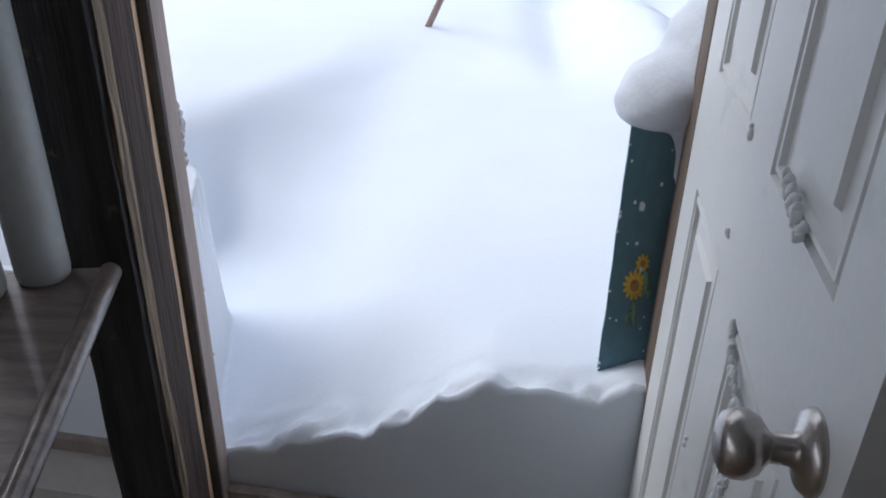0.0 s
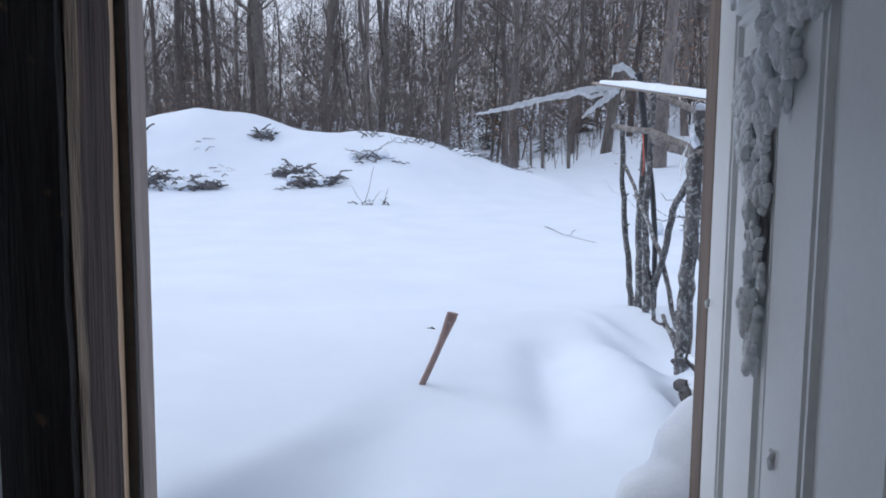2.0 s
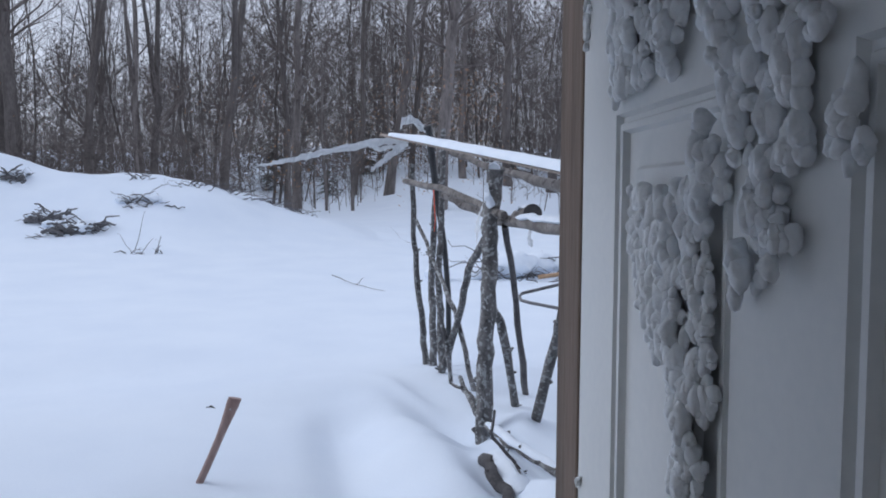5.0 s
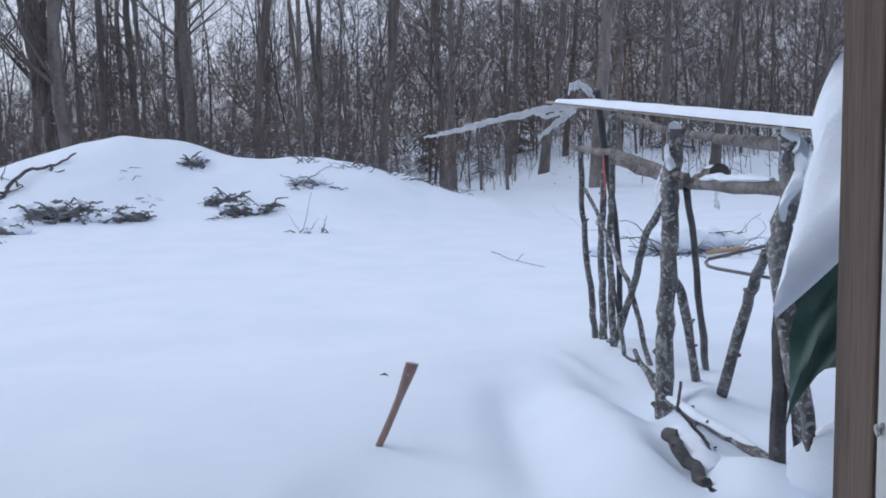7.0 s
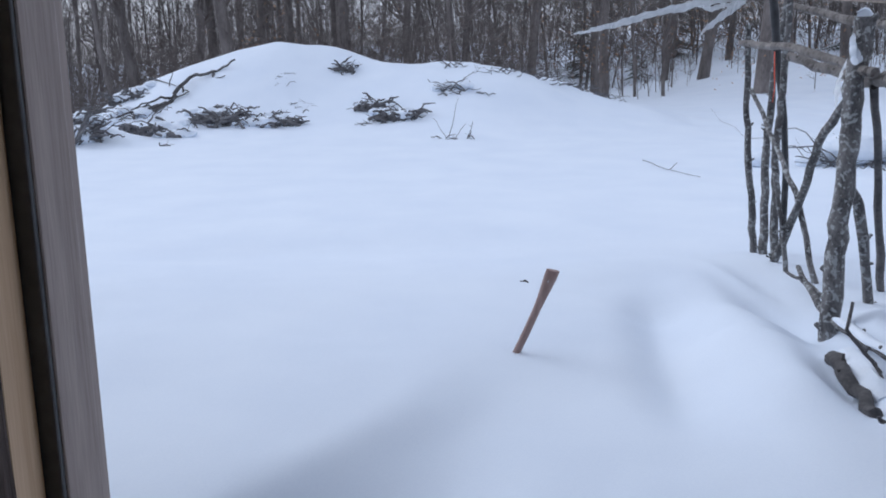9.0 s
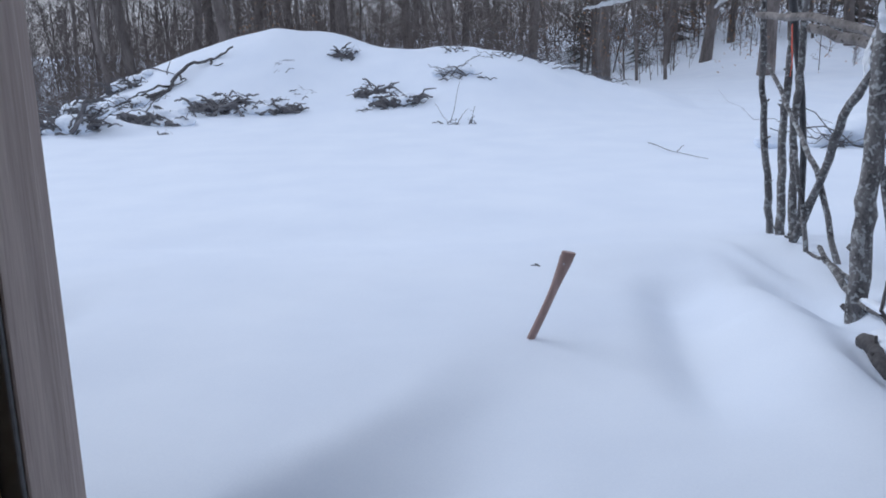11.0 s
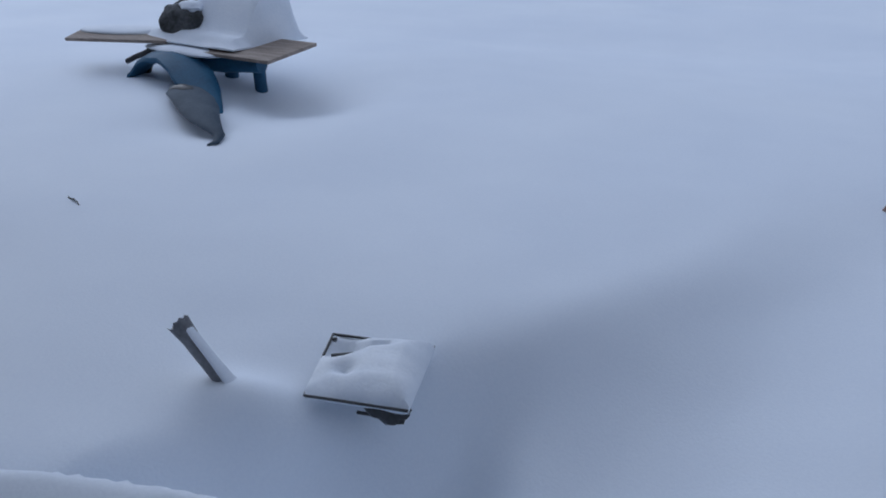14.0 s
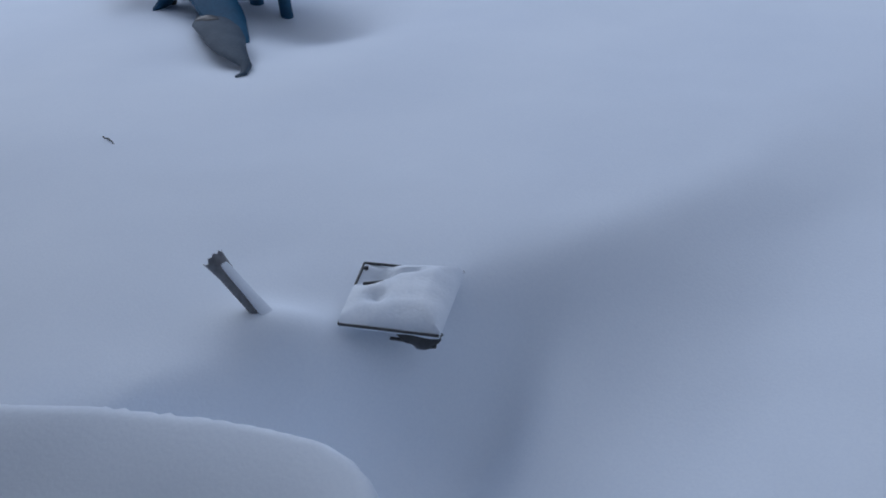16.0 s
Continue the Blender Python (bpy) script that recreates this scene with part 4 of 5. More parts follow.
    # drift carved flat by the wind, steep on its lee end
    bm = bmesh.new()
    nu, nv, rows = 34, 26, []
    for j in range(nv + 1):
        v = j / nv
        row = []
        for i in range(nu + 1):
            u = i / nu
            x, y = -3.62 + 0.84 * u, 4.0 + 0.44 * v
            x -= 0.08 * (1 - v) * float(step(u, 0.6, 1.0))
            back = float(step(v, 0.20, 0.52))
            h = 0.045 * float(step(v, 0.0, 0.18)) + (0.05 + 0.125 * float(step(u, 0.15, 0.45))) * back
            h *= float(step(1 - u, 0.0, 0.07)) * float(step(u, 0.0, 0.25)) * float(step(1 - v, 0.0, 0.15))
            h += 0.008 * noise.noise(Vector((u * 4, v * 4, 2)))
            row.append(bm.verts.new((x, y, 0.797 + h)))
        rows.append(row)
    for p, q in zip(rows, rows[1:]):
        for i in range(nu):
            bm.faces.new((p[i], p[i + 1], q[i + 1], q[i]))
    ext = bmesh.ops.extrude_face_region(bm, geom=bm.faces[:])
    for v in [g for g in ext["geom"] if isinstance(g, bmesh.types.BMVert)]:
        v.co.z = 0.79
    single("snow_blanket", bm, M_SNOW_CAP, "wind-shaped snow slab over the barrow boards", "snow", "snow caps")
    bm = bmesh.new()
    lump(bm, (-3.33, 4.17, 0.86), (0.150, 0.12, 0.115), 5, 0.20, 1.6, 5)
    single("stone", bm, M_STONE, "rough dark stone with snow on the boards", "stone")
    bm = bmesh.new()
    lump(bm, (-3.27, 4.15, 0.945), (0.065, 0.06, 0.03), 3, 0.25, 2.0, 6)
    single("snow_blanket", bm, M_SNOW_CAP, "patch of snow on the dark stone", "snow", "snow caps")


blue_toy()


def snowy_stool():
    s = thing("tilted_table", (-6.4, 6.9, ground(-6.4, 6.9)), "small tilted table on a thin leg, heaped with snow", "table")
    m = Matrix.Translation((-6.60, 7.45, 0.84)) @ Matrix.Rotation(-0.12, 4, "Z") @ Matrix.Rotation(-0.33, 4, "Y") @ Matrix.Rotation(0.22, 4, "X")
    bm = bmesh.new()
    box(bm, (-0.42, -0.28, -0.02), (0.42, 0.28, 0.02), 0.004, m)
    part("top", bm, M_STONE, s, smooth=False)
    bm = bmesh.new()
    tube(bm, wobble([(-6.66, 7.22, 0.78), (-6.64, 7.20, 0.65), (-6.62, 7.18, 0.45)], 3, 0.01, rng), 0.014, 8)
    part("leg", bm, M_BLACK, s)
    bm = bmesh.new()
    tube(bm, [(-6.95, 7.55, 0.72), (-6.97, 7.55, 0.45)], 0.03, 8)
    part("leg", bm, M_BLACK, s)
    bm = bmesh.new()
    lump(bm, (-6.70, 7.50, 0.87), (0.30, 0.22, 0.09), 4, 0.2, 1.9, 3, 0.03, (Matrix.Rotation(-0.12, 3, "Z") @ Matrix.Rotation(-0.33, 3, "Y") @ Matrix.Rotation(0.22, 3, "X")))
    single("snow_blanket", bm, M_SNOW_CAP, "snow heap on the tilted table", "snow", "snow caps")


snowy_stool()


# ---------------------------------------------------------------- pole rack
RACK = "poles of the rack"


def pole(name, pts, r0, r1, material, label, seed, sides=9, n=5, amount=0.0065, knots=4, group=RACK, category="pole"):
    rng = random.Random(seed)
    t = thing(name, pts[0], label, category, group)
    bm = bmesh.new()
    line = wobble(pts, n, amount, rng)
    radii = [(r0 + (r1 - r0) * i / (len(line) - 1)) * rng.uniform(0.93, 1.08) for i in range(len(line))]
    tube(bm, line, radii, sides, rough=0.06, rng=rng)
    part("stem", bm, material, t)
    for k in range(knots):
        i = rng.randrange(1, len(line) - 1)
        d = Vector([rng.uniform(-1, 1), rng.uniform(-1, 1), rng.uniform(0, 0.8)]).normalized()
        bm = bmesh.new()
        tube(bm, [line[i], line[i] + d * (radii[i] + rng.uniform(0.012, 0.035))], [r1 * 0.55, r1 * 0.3], 6)
        part("knot_stub", bm, material, t)
    return t


pole("upright_pole", [(1.392, 6.10, 0.50), (1.349, 6.10, 0.876), (1.309, 6.10, 1.239), (1.277, 6.10, 1.597), (1.261, 6.10, 2.10)], 0.025, 0.018, M_LICHEN, "slim grey lichened pole, leaning in the snow", 1)
pole("upright_pole", [(1.416, 6.0, 0.50), (1.398, 6.0, 0.97), (1.389, 6.0, 1.363), (1.404, 6.0, 1.713), (1.469, 6.0, 2.346)], 0.029, 0.018, M_LICHEN, "slim grey lichened pole, leaning in the snow", 2)
pole("upright_pole", [(1.415, 5.70, 0.50), (1.387, 5.70, 1.085), (1.371, 5.70, 1.383), (1.389, 5.70, 1.677), (1.398, 5.70, 2.295)], 0.027, 0.018, M_LICHEN, "slim grey lichened pole, upright in the snow", 3)
pole("brace_pole", [(1.367, 5.80, 0.46), (1.385, 5.20, 1.077), (1.342, 4.80, 1.44), (1.383, 4.50, 1.69)], 0.025, 0.018, M_LICHEN, "crooked bark pole braced against the rack post", 4)
pole("thin_branch", [(1.254, 5.90, 1.697), (1.347, 5.50, 1.324), (1.391, 5.30, 1.133), (1.50, 5.08, 0.52)], 0.013, 0.017, M_LICHEN, "thin crooked branch leaning among the poles", 5)
pole("thin_branch", [(1.286, 5.35, 1.233), (1.346, 5.35, 0.918), (1.407, 5.35, 0.44)], 0.013, 0.015, M_LICHEN, "thin straight branch standing in the snow", 6)
pole("rack_post", [(1.341, 4.42, 0.40), (1.343, 4.42, 0.956), (1.357, 4.42, 1.38), (1.360, 4.42, 1.686), (1.385, 4.42, 1.995)], 0.044, 0.042, M_LICHEN, "stout dark forked post with white lichen", 7, 12, 6, 0.008, 5)
pole("brace_pole", [(1.395, 4.50, 1.286), (1.50, 4.60, 1.096), (1.68, 4.85, 0.50)], 0.025, 0.024, M_LICHEN, "short bent pole leaning on the rack post", 8)
pole("thin_pole", [(1.434, 4.40, 1.699), (1.629, 4.80, 1.25), (1.809, 5.10, 0.58)], 0.018, 0.020, M_DEAD, "thin dark pole propped under the rail", 9, knots=1)
pole("brace_pole", [(1.477, 3.60, 1.447), (1.612, 4.10, 1.169), (1.585, 4.42, 0.50)], 0.022, 0.029, M_LICHEN, "crooked lichened pole leaning from the rack", 10)
pole("rack_post", [(1.461, 3.44, 0.42), (1.469, 3.44, 0.968), (1.475, 3.44, 1.35)], 0.034, 0.032, M_DEAD, "dark squared post under the green cover", 11, 8, 4, 0.003, 2)
pole("brace_pole", [(1.399, 3.30, 1.261), (1.403, 3.15, 1.023), (1.457, 3.05, 0.62), (1.475, 3.02, 0.45)], 0.022, 0.020, M_LICHEN, "grey branch leaning from the covered post", 12)
pole("rack_post", [(1.63, 3.47, 0.45), (1.40, 3.32, 1.50), (1.431, 3.30, 1.693), (1.417, 3.30, 1.90)], 0.042, 0.038, M_LICHEN, "forked end post crusted with snow", 13, 10, 5, 0.008, 4)
pole("cross_rail", [(1.117, 5.60, 1.961), (1.237, 5.0, 1.899), (1.399, 4.30, 1.755)], 0.018, 0.022, M_BIRCH, "grey barked rail laid across the forked post", 14, knots=1)
pole("cross_rail", [(1.313, 5.30, 1.867), (1.459, 4.60, 1.727), (1.424, 3.30, 1.703)], 0.024, 0.030, M_BIRCH, "grey barked log rail with dusted snow", 15, knots=2)
pole("cross_rail", [(1.489, 6.0, 2.194), (1.653, 5.0, 1.995), (1.431, 3.30, 1.858)], 0.021, 0.028, M_BIRCH, "grey barked log rail under the roof edge", 16, knots=2)
pole("cross_rail", [(1.62, 4.75, 1.735), (1.473, 4.08, 1.769)], 0.042, 0.040, M_BIRCH, "sawn log end resting in the rack", 17, 14, 3, 0.002, 0)
FALLEN = dict(group="fallen branches", category="branch")
pole("fallen_branch", [(1.41, 5.22, 0.73), (1.33, 4.44, 0.66), (1.354, 3.95, 0.67), (1.46, 3.56, 0.650), (1.53, 3.4, 0.60)], 0.014, 0.024, M_LICHEN, "fallen lichened branch half sunk in snow", 18, 9, 5, 0.010, 5, **FALLEN)
pole("fallen_branch", [(1.196, 3.93, 0.625), (1.188, 3.70, 0.615), (1.205, 3.45, 0.585), (1.22, 3.30, 0.53)], 0.034, 0.020, M_DEAD, "snapped rotten branch lying in a snow hollow", 20, 10, 5, 0.018, 9, **FALLEN)
pole("fallen_branch", [(1.186, 3.72, 0.915), (1.168, 3.70, 0.816), (1.264, 3.70, 0.695), (1.36, 3.70, 0.58), (1.48, 3.70, 0.438)], 0.006, 0.009, M_DEAD, "thin dark twig slanting from the drift", 19, 6, 4, 0.006, 3, **FALLEN)
pole("fallen_branch", [(1.275, 3.70, 0.69), (1.285, 3.60, 0.62), (1.27, 3.45, 0.52)], 0.006, 0.005, M_DEAD, "thin dark twig slanting from the drift", 21, 6, 4, 0.005, 1, **FALLEN)
pole("fallen_branch", [(1.30, 5.05, 0.74), (1.37, 4.95, 0.71), (1.42, 4.7, 0.66)], 0.008, 0.014, M_LICHEN, "fallen lichened branch half sunk in snow", 22, 7, 4, 0.010, 3, **FALLEN)

# cut faces of the sawn log
bm = bmesh.new()
tube(bm, [(1.4725, 4.078, 1.7692), (1.4715, 4.070, 1.7696)], 0.046, 18)
single("log_end", bm, M_DEAD, "dark checked end grain of the sawn log", "log end")

dk = thing("metal_stake", (1.50, 5.90, 0.6), "tall black steel stake bent at the top, orange tape tied on", "stake")
bm = bmesh.new()
tube(bm, [(1.50, 5.9, 0.50), (1.49, 5.9, 1.175), (1.458, 5.9, 1.522), (1.396, 5.9, 1.903), (1.345, 5.9, 2.30), (1.335, 5.89, 2.345), (1.31, 5.88, 2.33)], [0.020, 0.020, 0.020, 0.024, 0.026, 0.026, 0.016], 10)
part("stem", bm, M_BLACK, dk)
bm = bmesh.new()
tube(bm, [(1.372, 5.872, 1.92), (1.378, 5.872, 1.80), (1.385, 5.87, 1.70), (1.378, 5.872, 1.62)], [0.006, 0.007, 0.006, 0.003], 6, flat=0.4)
part("tape", bm, M_ORANGE, dk, "bright orange marker tape")

# roof edge board with its load of snow
rb = thing("roof_board", (1.25, 5.0, 2.1), "narrow roof board of the rack under a snow layer", "board")
bm = bmesh.new()
a, b = Vector((1.035, 6.18, 2.300)), Vector((1.41, 3.05, 1.880))
vs = []
for p, w in ((a, 0.02), (a.lerp(b, 0.08), 0.05), (b, 0.08)):
    vs.append([bm.verts.new(p + Vector((dx, dx * 0.1, dz))) for dx, dz in ((0, 0), (w * 1.1, 0.010), (w * 1.1, 0.018), (0, 0.008))])
for p, q in zip(vs, vs[1:]):
    for k in range(4):
        bm.faces.new((p[k], p[(k + 1) % 4], q[(k + 1) % 4], q[k]))
bm.faces.new(vs[0][::-1])
bm.faces.new(vs[-1])
part("plank", bm, M_BOARD, rb, smooth=False)
bm = bmesh.new()
pts = [a.lerp(b, k / 14) + Vector((0.02 + 0.02 * min(1, k / 5), 0, 0.014)) for k in range(1, 15)]
sweep(bm, pts, [0.02 + 0.030 * min(1, k / 5) for k in range(1, 15)], [0.016 + 0.022 * min(1, k / 4) for k in range(1, 15)], 0.12, 14, 3, 0.22)
single("snow_blanket", bm, M_SNOW_CAP, "even band of snow along the roof board", "snow", "snow caps")


def plastic_rag(line, widths, seed, label):
    """A torn strip of sheet, crumpled along its length."""
    rng = random.Random(seed)
    bm = bmesh.new()
    pts = wobble(line, 8, 0.004, rng)
    rows = []
    for i, p in enumerate(pts):
        k = i / (len(pts) - 1)
        w = np.interp(k, [j / (len(widths) - 1) for j in range(len(widths))], widths) * rng.uniform(0.93, 1.07)
        row = []
        for j in range(7):
            s = j / 6 - 0.5
            row.append(bm.verts.new(p + Vector((0.01 * noise.noise(Vector((i * 0.7, j, seed))), s * w * 0.9 + 0.012 * noise.noise(Vector((j * 0.7, i * 0.3, seed + 3))), -s * w * 0.8 + 0.016 * noise.noise(Vector((i * 0.25, j * 0.9, seed + 7)))))))
        rows.append(row)
    for p, q in zip(rows, rows[1:]):
        for j in range(6):
            bm.faces.new((p[j], p[j + 1], q[j + 1], q[j]))
    return single("plastic_sheet", bm, M_SHEET, label, "plastic sheet", "torn plastic sheets")


plastic_rag([(1.22, 5.96, 2.268), (1.081, 6.0, 2.246), (0.95, 6.0, 2.232), (0.83, 6.0, 2.206), (0.69, 6.0, 2.178), (0.559, 6.0, 2.146), (0.46, 6.0, 2.118), (0.367, 6.0, 2.098), (0.26, 6.0, 2.078), (0.174, 6.0, 2.063)], [0.06, 0.065, 0.06, 0.055, 0.05, 0.05, 0.045, 0.035, 0.02, 0.008], 3, "torn clear plastic sheet streaming stiff from the roof board")
plastic_rag([(1.207, 5.95, 2.225), (1.14, 5.95, 2.195), (1.07, 5.95, 2.14), (0.995, 5.95, 2.085), (0.945, 5.95, 2.04)], [0.03, 0.07, 0.075, 0.05, 0.012], 5, "torn clear plastic flap hanging under the roof board")
plastic_rag([(1.20, 5.96, 2.25), (1.10, 5.96, 2.205), (1.00, 5.96, 2.19), (0.93, 5.97, 2.205)], [0.02, 0.03, 0.03, 0.01], 6, "torn clear plastic shred under the roof board")
plastic_rag([(1.15, 5.92, 2.33), (1.151, 5.9, 2.385), (1.216, 5.9, 2.395), (1.292, 5.9, 2.346), (1.33, 5.9, 2.31)], [0.02, 0.05, 0.06, 0.05, 0.02], 8, "crumpled clear plastic tied round the stake")
plastic_rag([(1.30, 4.36, 1.80), (1.27, 4.34, 1.72), (1.27, 4.34, 1.63)], [0.05, 0.09, 0.05], 11, "scrap of plastic snagged on the forked post")
plastic_rag([(1.47, 4.1, 1.70), (1.46, 4.08, 1.66), (1.47, 4.07, 1.61)], [0.05, 0.05, 0.02], 12, "scrap of plastic hanging from the log rail")

for pts, w, h, lab in (([(1.50, 4.2, 1.80), (1.53, 4.38, 1.79), (1.57, 4.55, 1.775)], 0.03, 0.016, "snow lying on the sawn log"),
                       ([(1.43, 3.45, 1.735), (1.435, 3.8, 1.745), (1.44, 4.2, 1.745)], 0.03, 0.022, "snow dusting on the log rail"),
                       ([(1.37, 4.40, 1.98), (1.385, 4.42, 2.00), (1.40, 4.44, 1.98)], 0.03, 0.03, "snow cap on the forked post"),
                       ([(1.34, 4.42, 1.90), (1.35, 4.40, 1.86), (1.345, 4.38, 1.80)], 0.025, 0.04, "snow packed in the post's fork"),
                       ([(1.42, 3.28, 1.92), (1.43, 3.28, 1.84), (1.42, 3.26, 1.72), (1.40, 3.28, 1.60)], 0.045, 0.05, "snow crusted on the end post"),
                       ([(1.335, 4.35, 0.675), (1.356, 3.98, 0.685), (1.45, 3.60, 0.668)], 0.026, 0.022, "snow lying along the fallen branch"),
                       ([(1.27, 4.0, 0.60), (1.26, 3.78, 0.61), (1.27, 3.55, 0.585)], 0.065, 0.065, "snow pillow over the snapped branch"),
                       ([(1.45, 3.02, 0.72), (1.55, 3.1, 0.76), (1.7, 3.2, 0.74)], 0.16, 0.16, "rounded snow mound at the foot of the cover")):
    bm = bmesh.new()
    sweep(bm, wobble(pts, 4, 0.006, random.Random(len(lab))), [w * 0.5] + [w] * (4 * (len(pts) - 1) - 1) + [w * 0.5], [h * 0.5] + [h] * (4 * (len(pts) - 1) - 1) + [h * 0.5], 0.5, 12, len(lab), 0.25)
    single("snow_blanket", bm, M_SNOW_CAP, lab, "snow", "snow caps")


def green_cover():
    """Dark green plastic sheet draped on the rack's end, loaded with snow."""
    g = thing("green_cover", (1.5, 3.0, 0.9), "dark green plastic cover draped over the rack end", "cover")
    # low hem: along, across, up
    hem = ((1.316, 1.335, 1.389, 1.465), (3.09, 3.08, 3.03, 2.95), (0.954, 0.914, 1.119, 1.163))
    bm = bmesh.new()
    rows = []
    n, m = 18, 14
    for j in range(n + 1):
        v = j / n
        row = []
        for i in range(m + 1):
            u = i / m
            top = Vector((1.35, 3.06, 1.40)).lerp(Vector((1.80, 2.78, 1.98)), u)
            mid = Vector((1.33, 3.10, 1.22)).lerp(Vector((1.66, 2.90, 1.50)), u)
            bot = Vector([float(np.interp(u, (0.0, 0.2, 0.6, 1.0), q)) for q in hem])
            p = top.lerp(mid, v * 1.6) if v < 0.625 else mid.lerp(bot, (v - 0.625) / 0.375)
            p = p + Vector((0.03, 0.02, 0.02)) * noise.noise(Vector((u * 4, v * 4, 2))) + Vector((0.02 * math.sin(u * 9 + v * 2), 0, 0)) * v
            row.append(bm.verts.new(p))
        rows.append(row)
    for p, q in zip(rows, rows[1:]):
        for i in range(m):
            bm.faces.new((p[i], p[i + 1], q[i + 1], q[i]))
    ext = bmesh.ops.extrude_face_region(bm, geom=bm.faces[:])
    for v in [k for k in ext["geom"] if isinstance(k, bmesh.types.BMVert)]:
        v.co += Vector((0.005, 0.004, -0.004))
    part("sheet", bm, M_GREEN, g)
    # slab of snow on the slope
    bm = bmesh.new()
    rows = []
    for j in range(25):
        v = j / 24
        row = []
        for i in range(15):
            u = i / 14
            top = Vector((1.426, 2.995, 2.126)).lerp(Vector((2.20, 2.78, 2.594)), u)
            low = Vector((1.207, 2.937, 1.339)).lerp(Vector((1.635, 2.593, 1.916)), u)
            p = top.lerp(low, v)
            if v < 0.35:
                p += (Vector((1.27, 2.92, 1.90)) - Vector((1.235, 2.77, 1.80))) * math.sin(v / 0.35 * math.pi * 0.5) * (1 - u) * 0.5
            e = min(u, 1 - u, v, 1 - v)
            h = 0.085 * min(1, e / 0.12) ** 0.5
            p += Vector((-0.35, -0.25, 0.80)) * (h + 0.012 * noise.noise(Vector((u * 3, v * 5, 1))))
            row.append(bm.verts.new(p))
        rows.append(row)
    for p, q in zip(rows, rows[1:]):
        for i in range(14):
            bm.faces.new((p[i], p[i + 1], q[i + 1], q[i]))
    ext = bmesh.ops.extrude_face_region(bm, geom=bm.faces[:])
    for v in [k for k in ext["geom"] if isinstance(k, bmesh.types.BMVert)]:
        v.co += Vector((0.02, 0.02, -0.035))
    single("snow_blanket", bm, M_SNOW_CAP, "thick sliding slab of snow on the green cover", "snow", "snow caps")


green_cover()

wf = thing("bent_hanger", (1.5, 3.9, 1.3), "bent grey wire hanger frame hooked on the rack", "hanger")
for pts in ([(1.66, 3.9, 1.465), (1.40, 4.0, 1.392), (1.375, 3.97, 1.38), (1.372, 3.93, 1.368), (1.40, 3.9, 1.36), (1.58, 3.78, 1.33)],):
    bm = bmesh.new()
    tube(bm, pts, 0.0075, 8)
    part("wire", bm, M_WIRE, wf)


# ---------------------------------------------------------------- brush on the heap
def brush(center, n, size, rise, seed, label, thick=0.02, drop=0.05):
    """Dead sticks and stubs packed in a hollow, caked and partly buried with snow."""
    rng = random.Random(seed)
    cx, cy = center
    t = thing("brush_tangle", (cx, cy, ground(cx, cy)), label, "brush", "brush on the heap")
    heavy = n > 25
    bm = bmesh.new()
    for k in range(n):
        x, y = cx + rng.gauss(0, size * 0.30), cy + rng.gauss(0, size * 0.20)
        z = ground(x, y) - drop * 0.2 + (rng.uniform(-0.02, 0.20) * size if heavy else 0.0)
        a = rng.gauss(0, 0.5) + (math.pi if rng.random() < 0.5 else 0)
        ln = size * rng.uniform(0.15, 0.55) * (1 if heavy else 1.5)
        d = Vector((math.cos(a), math.sin(a) * 0.6, rng.uniform(-0.15, rise))) * ln
        p = Vector((x, y, z))
        r = thick * rng.uniform(0.3, 1.0) * (1.25 if heavy else 0.8)
        line = wobble([p, p + d * 0.5 + Vector((0, 0, rng.uniform(0, 0.12) * size)), p + d], 3, 0.06 * ln, rng)
        tube(bm, line, [r, r * 0.45], 5, cap=False)
        if k % 3 == 0:
            q = line[rng.randrange(1, len(line))]
            e = q + Vector((rng.uniform(-1, 1), rng.uniform(-0.6, 0.3), rng.uniform(0.1, 1))) * ln * 0.5
            tube(bm, wobble([q, e], 3, 0.03 * ln, rng), [r * 0.4, r * 0.15], 4, cap=False)
    tagged(part("tangle", bm, M_BRUSH, t), kind="stuff")
    if heavy:
        # rotten stubs and clods showing through
        for k in range(4):
            bm = bmesh.new()
            x = cx + (k - 1.5) * size * 0.26 + rng.uniform(-0.1, 0.1) * size
            y = cy - rng.uniform(0.0, 0.12) * size
            z = ground(x, y) + 0.03
            w = size * rng.uniform(0.14, 0.24)
            tube(bm, wobble([(x - w, y, z), (x, y - 0.03, z + rng.uniform(0.0, 0.10)), (x + w, y, z - 0.02)], 4, 0.025, rng), [0.085 * size, 0.055 * size], 7, rough=0.3, rng=rng)
            part("rotten_stub", bm, M_BRUSH, t)
    if n > 16:
        bm = bmesh.new()
        for k in range(n // 5):
            x, y = cx + rng.gauss(0, size * 0.36), cy + rng.gauss(0.05, 0.14) * size
            r = size * rng.uniform(0.09, 0.22)
            lump(bm, (x, y + 0.05, ground(x, y) + rng.uniform(0.02, 0.16) * size), (r * 1.4, r, r * 0.75), 3, 0.22, 1.6, k)
        tagged(part("snow_tuft", bm, M_SNOW_CAP, t, "snow caught on the sticks"), kind="stuff")
    return t


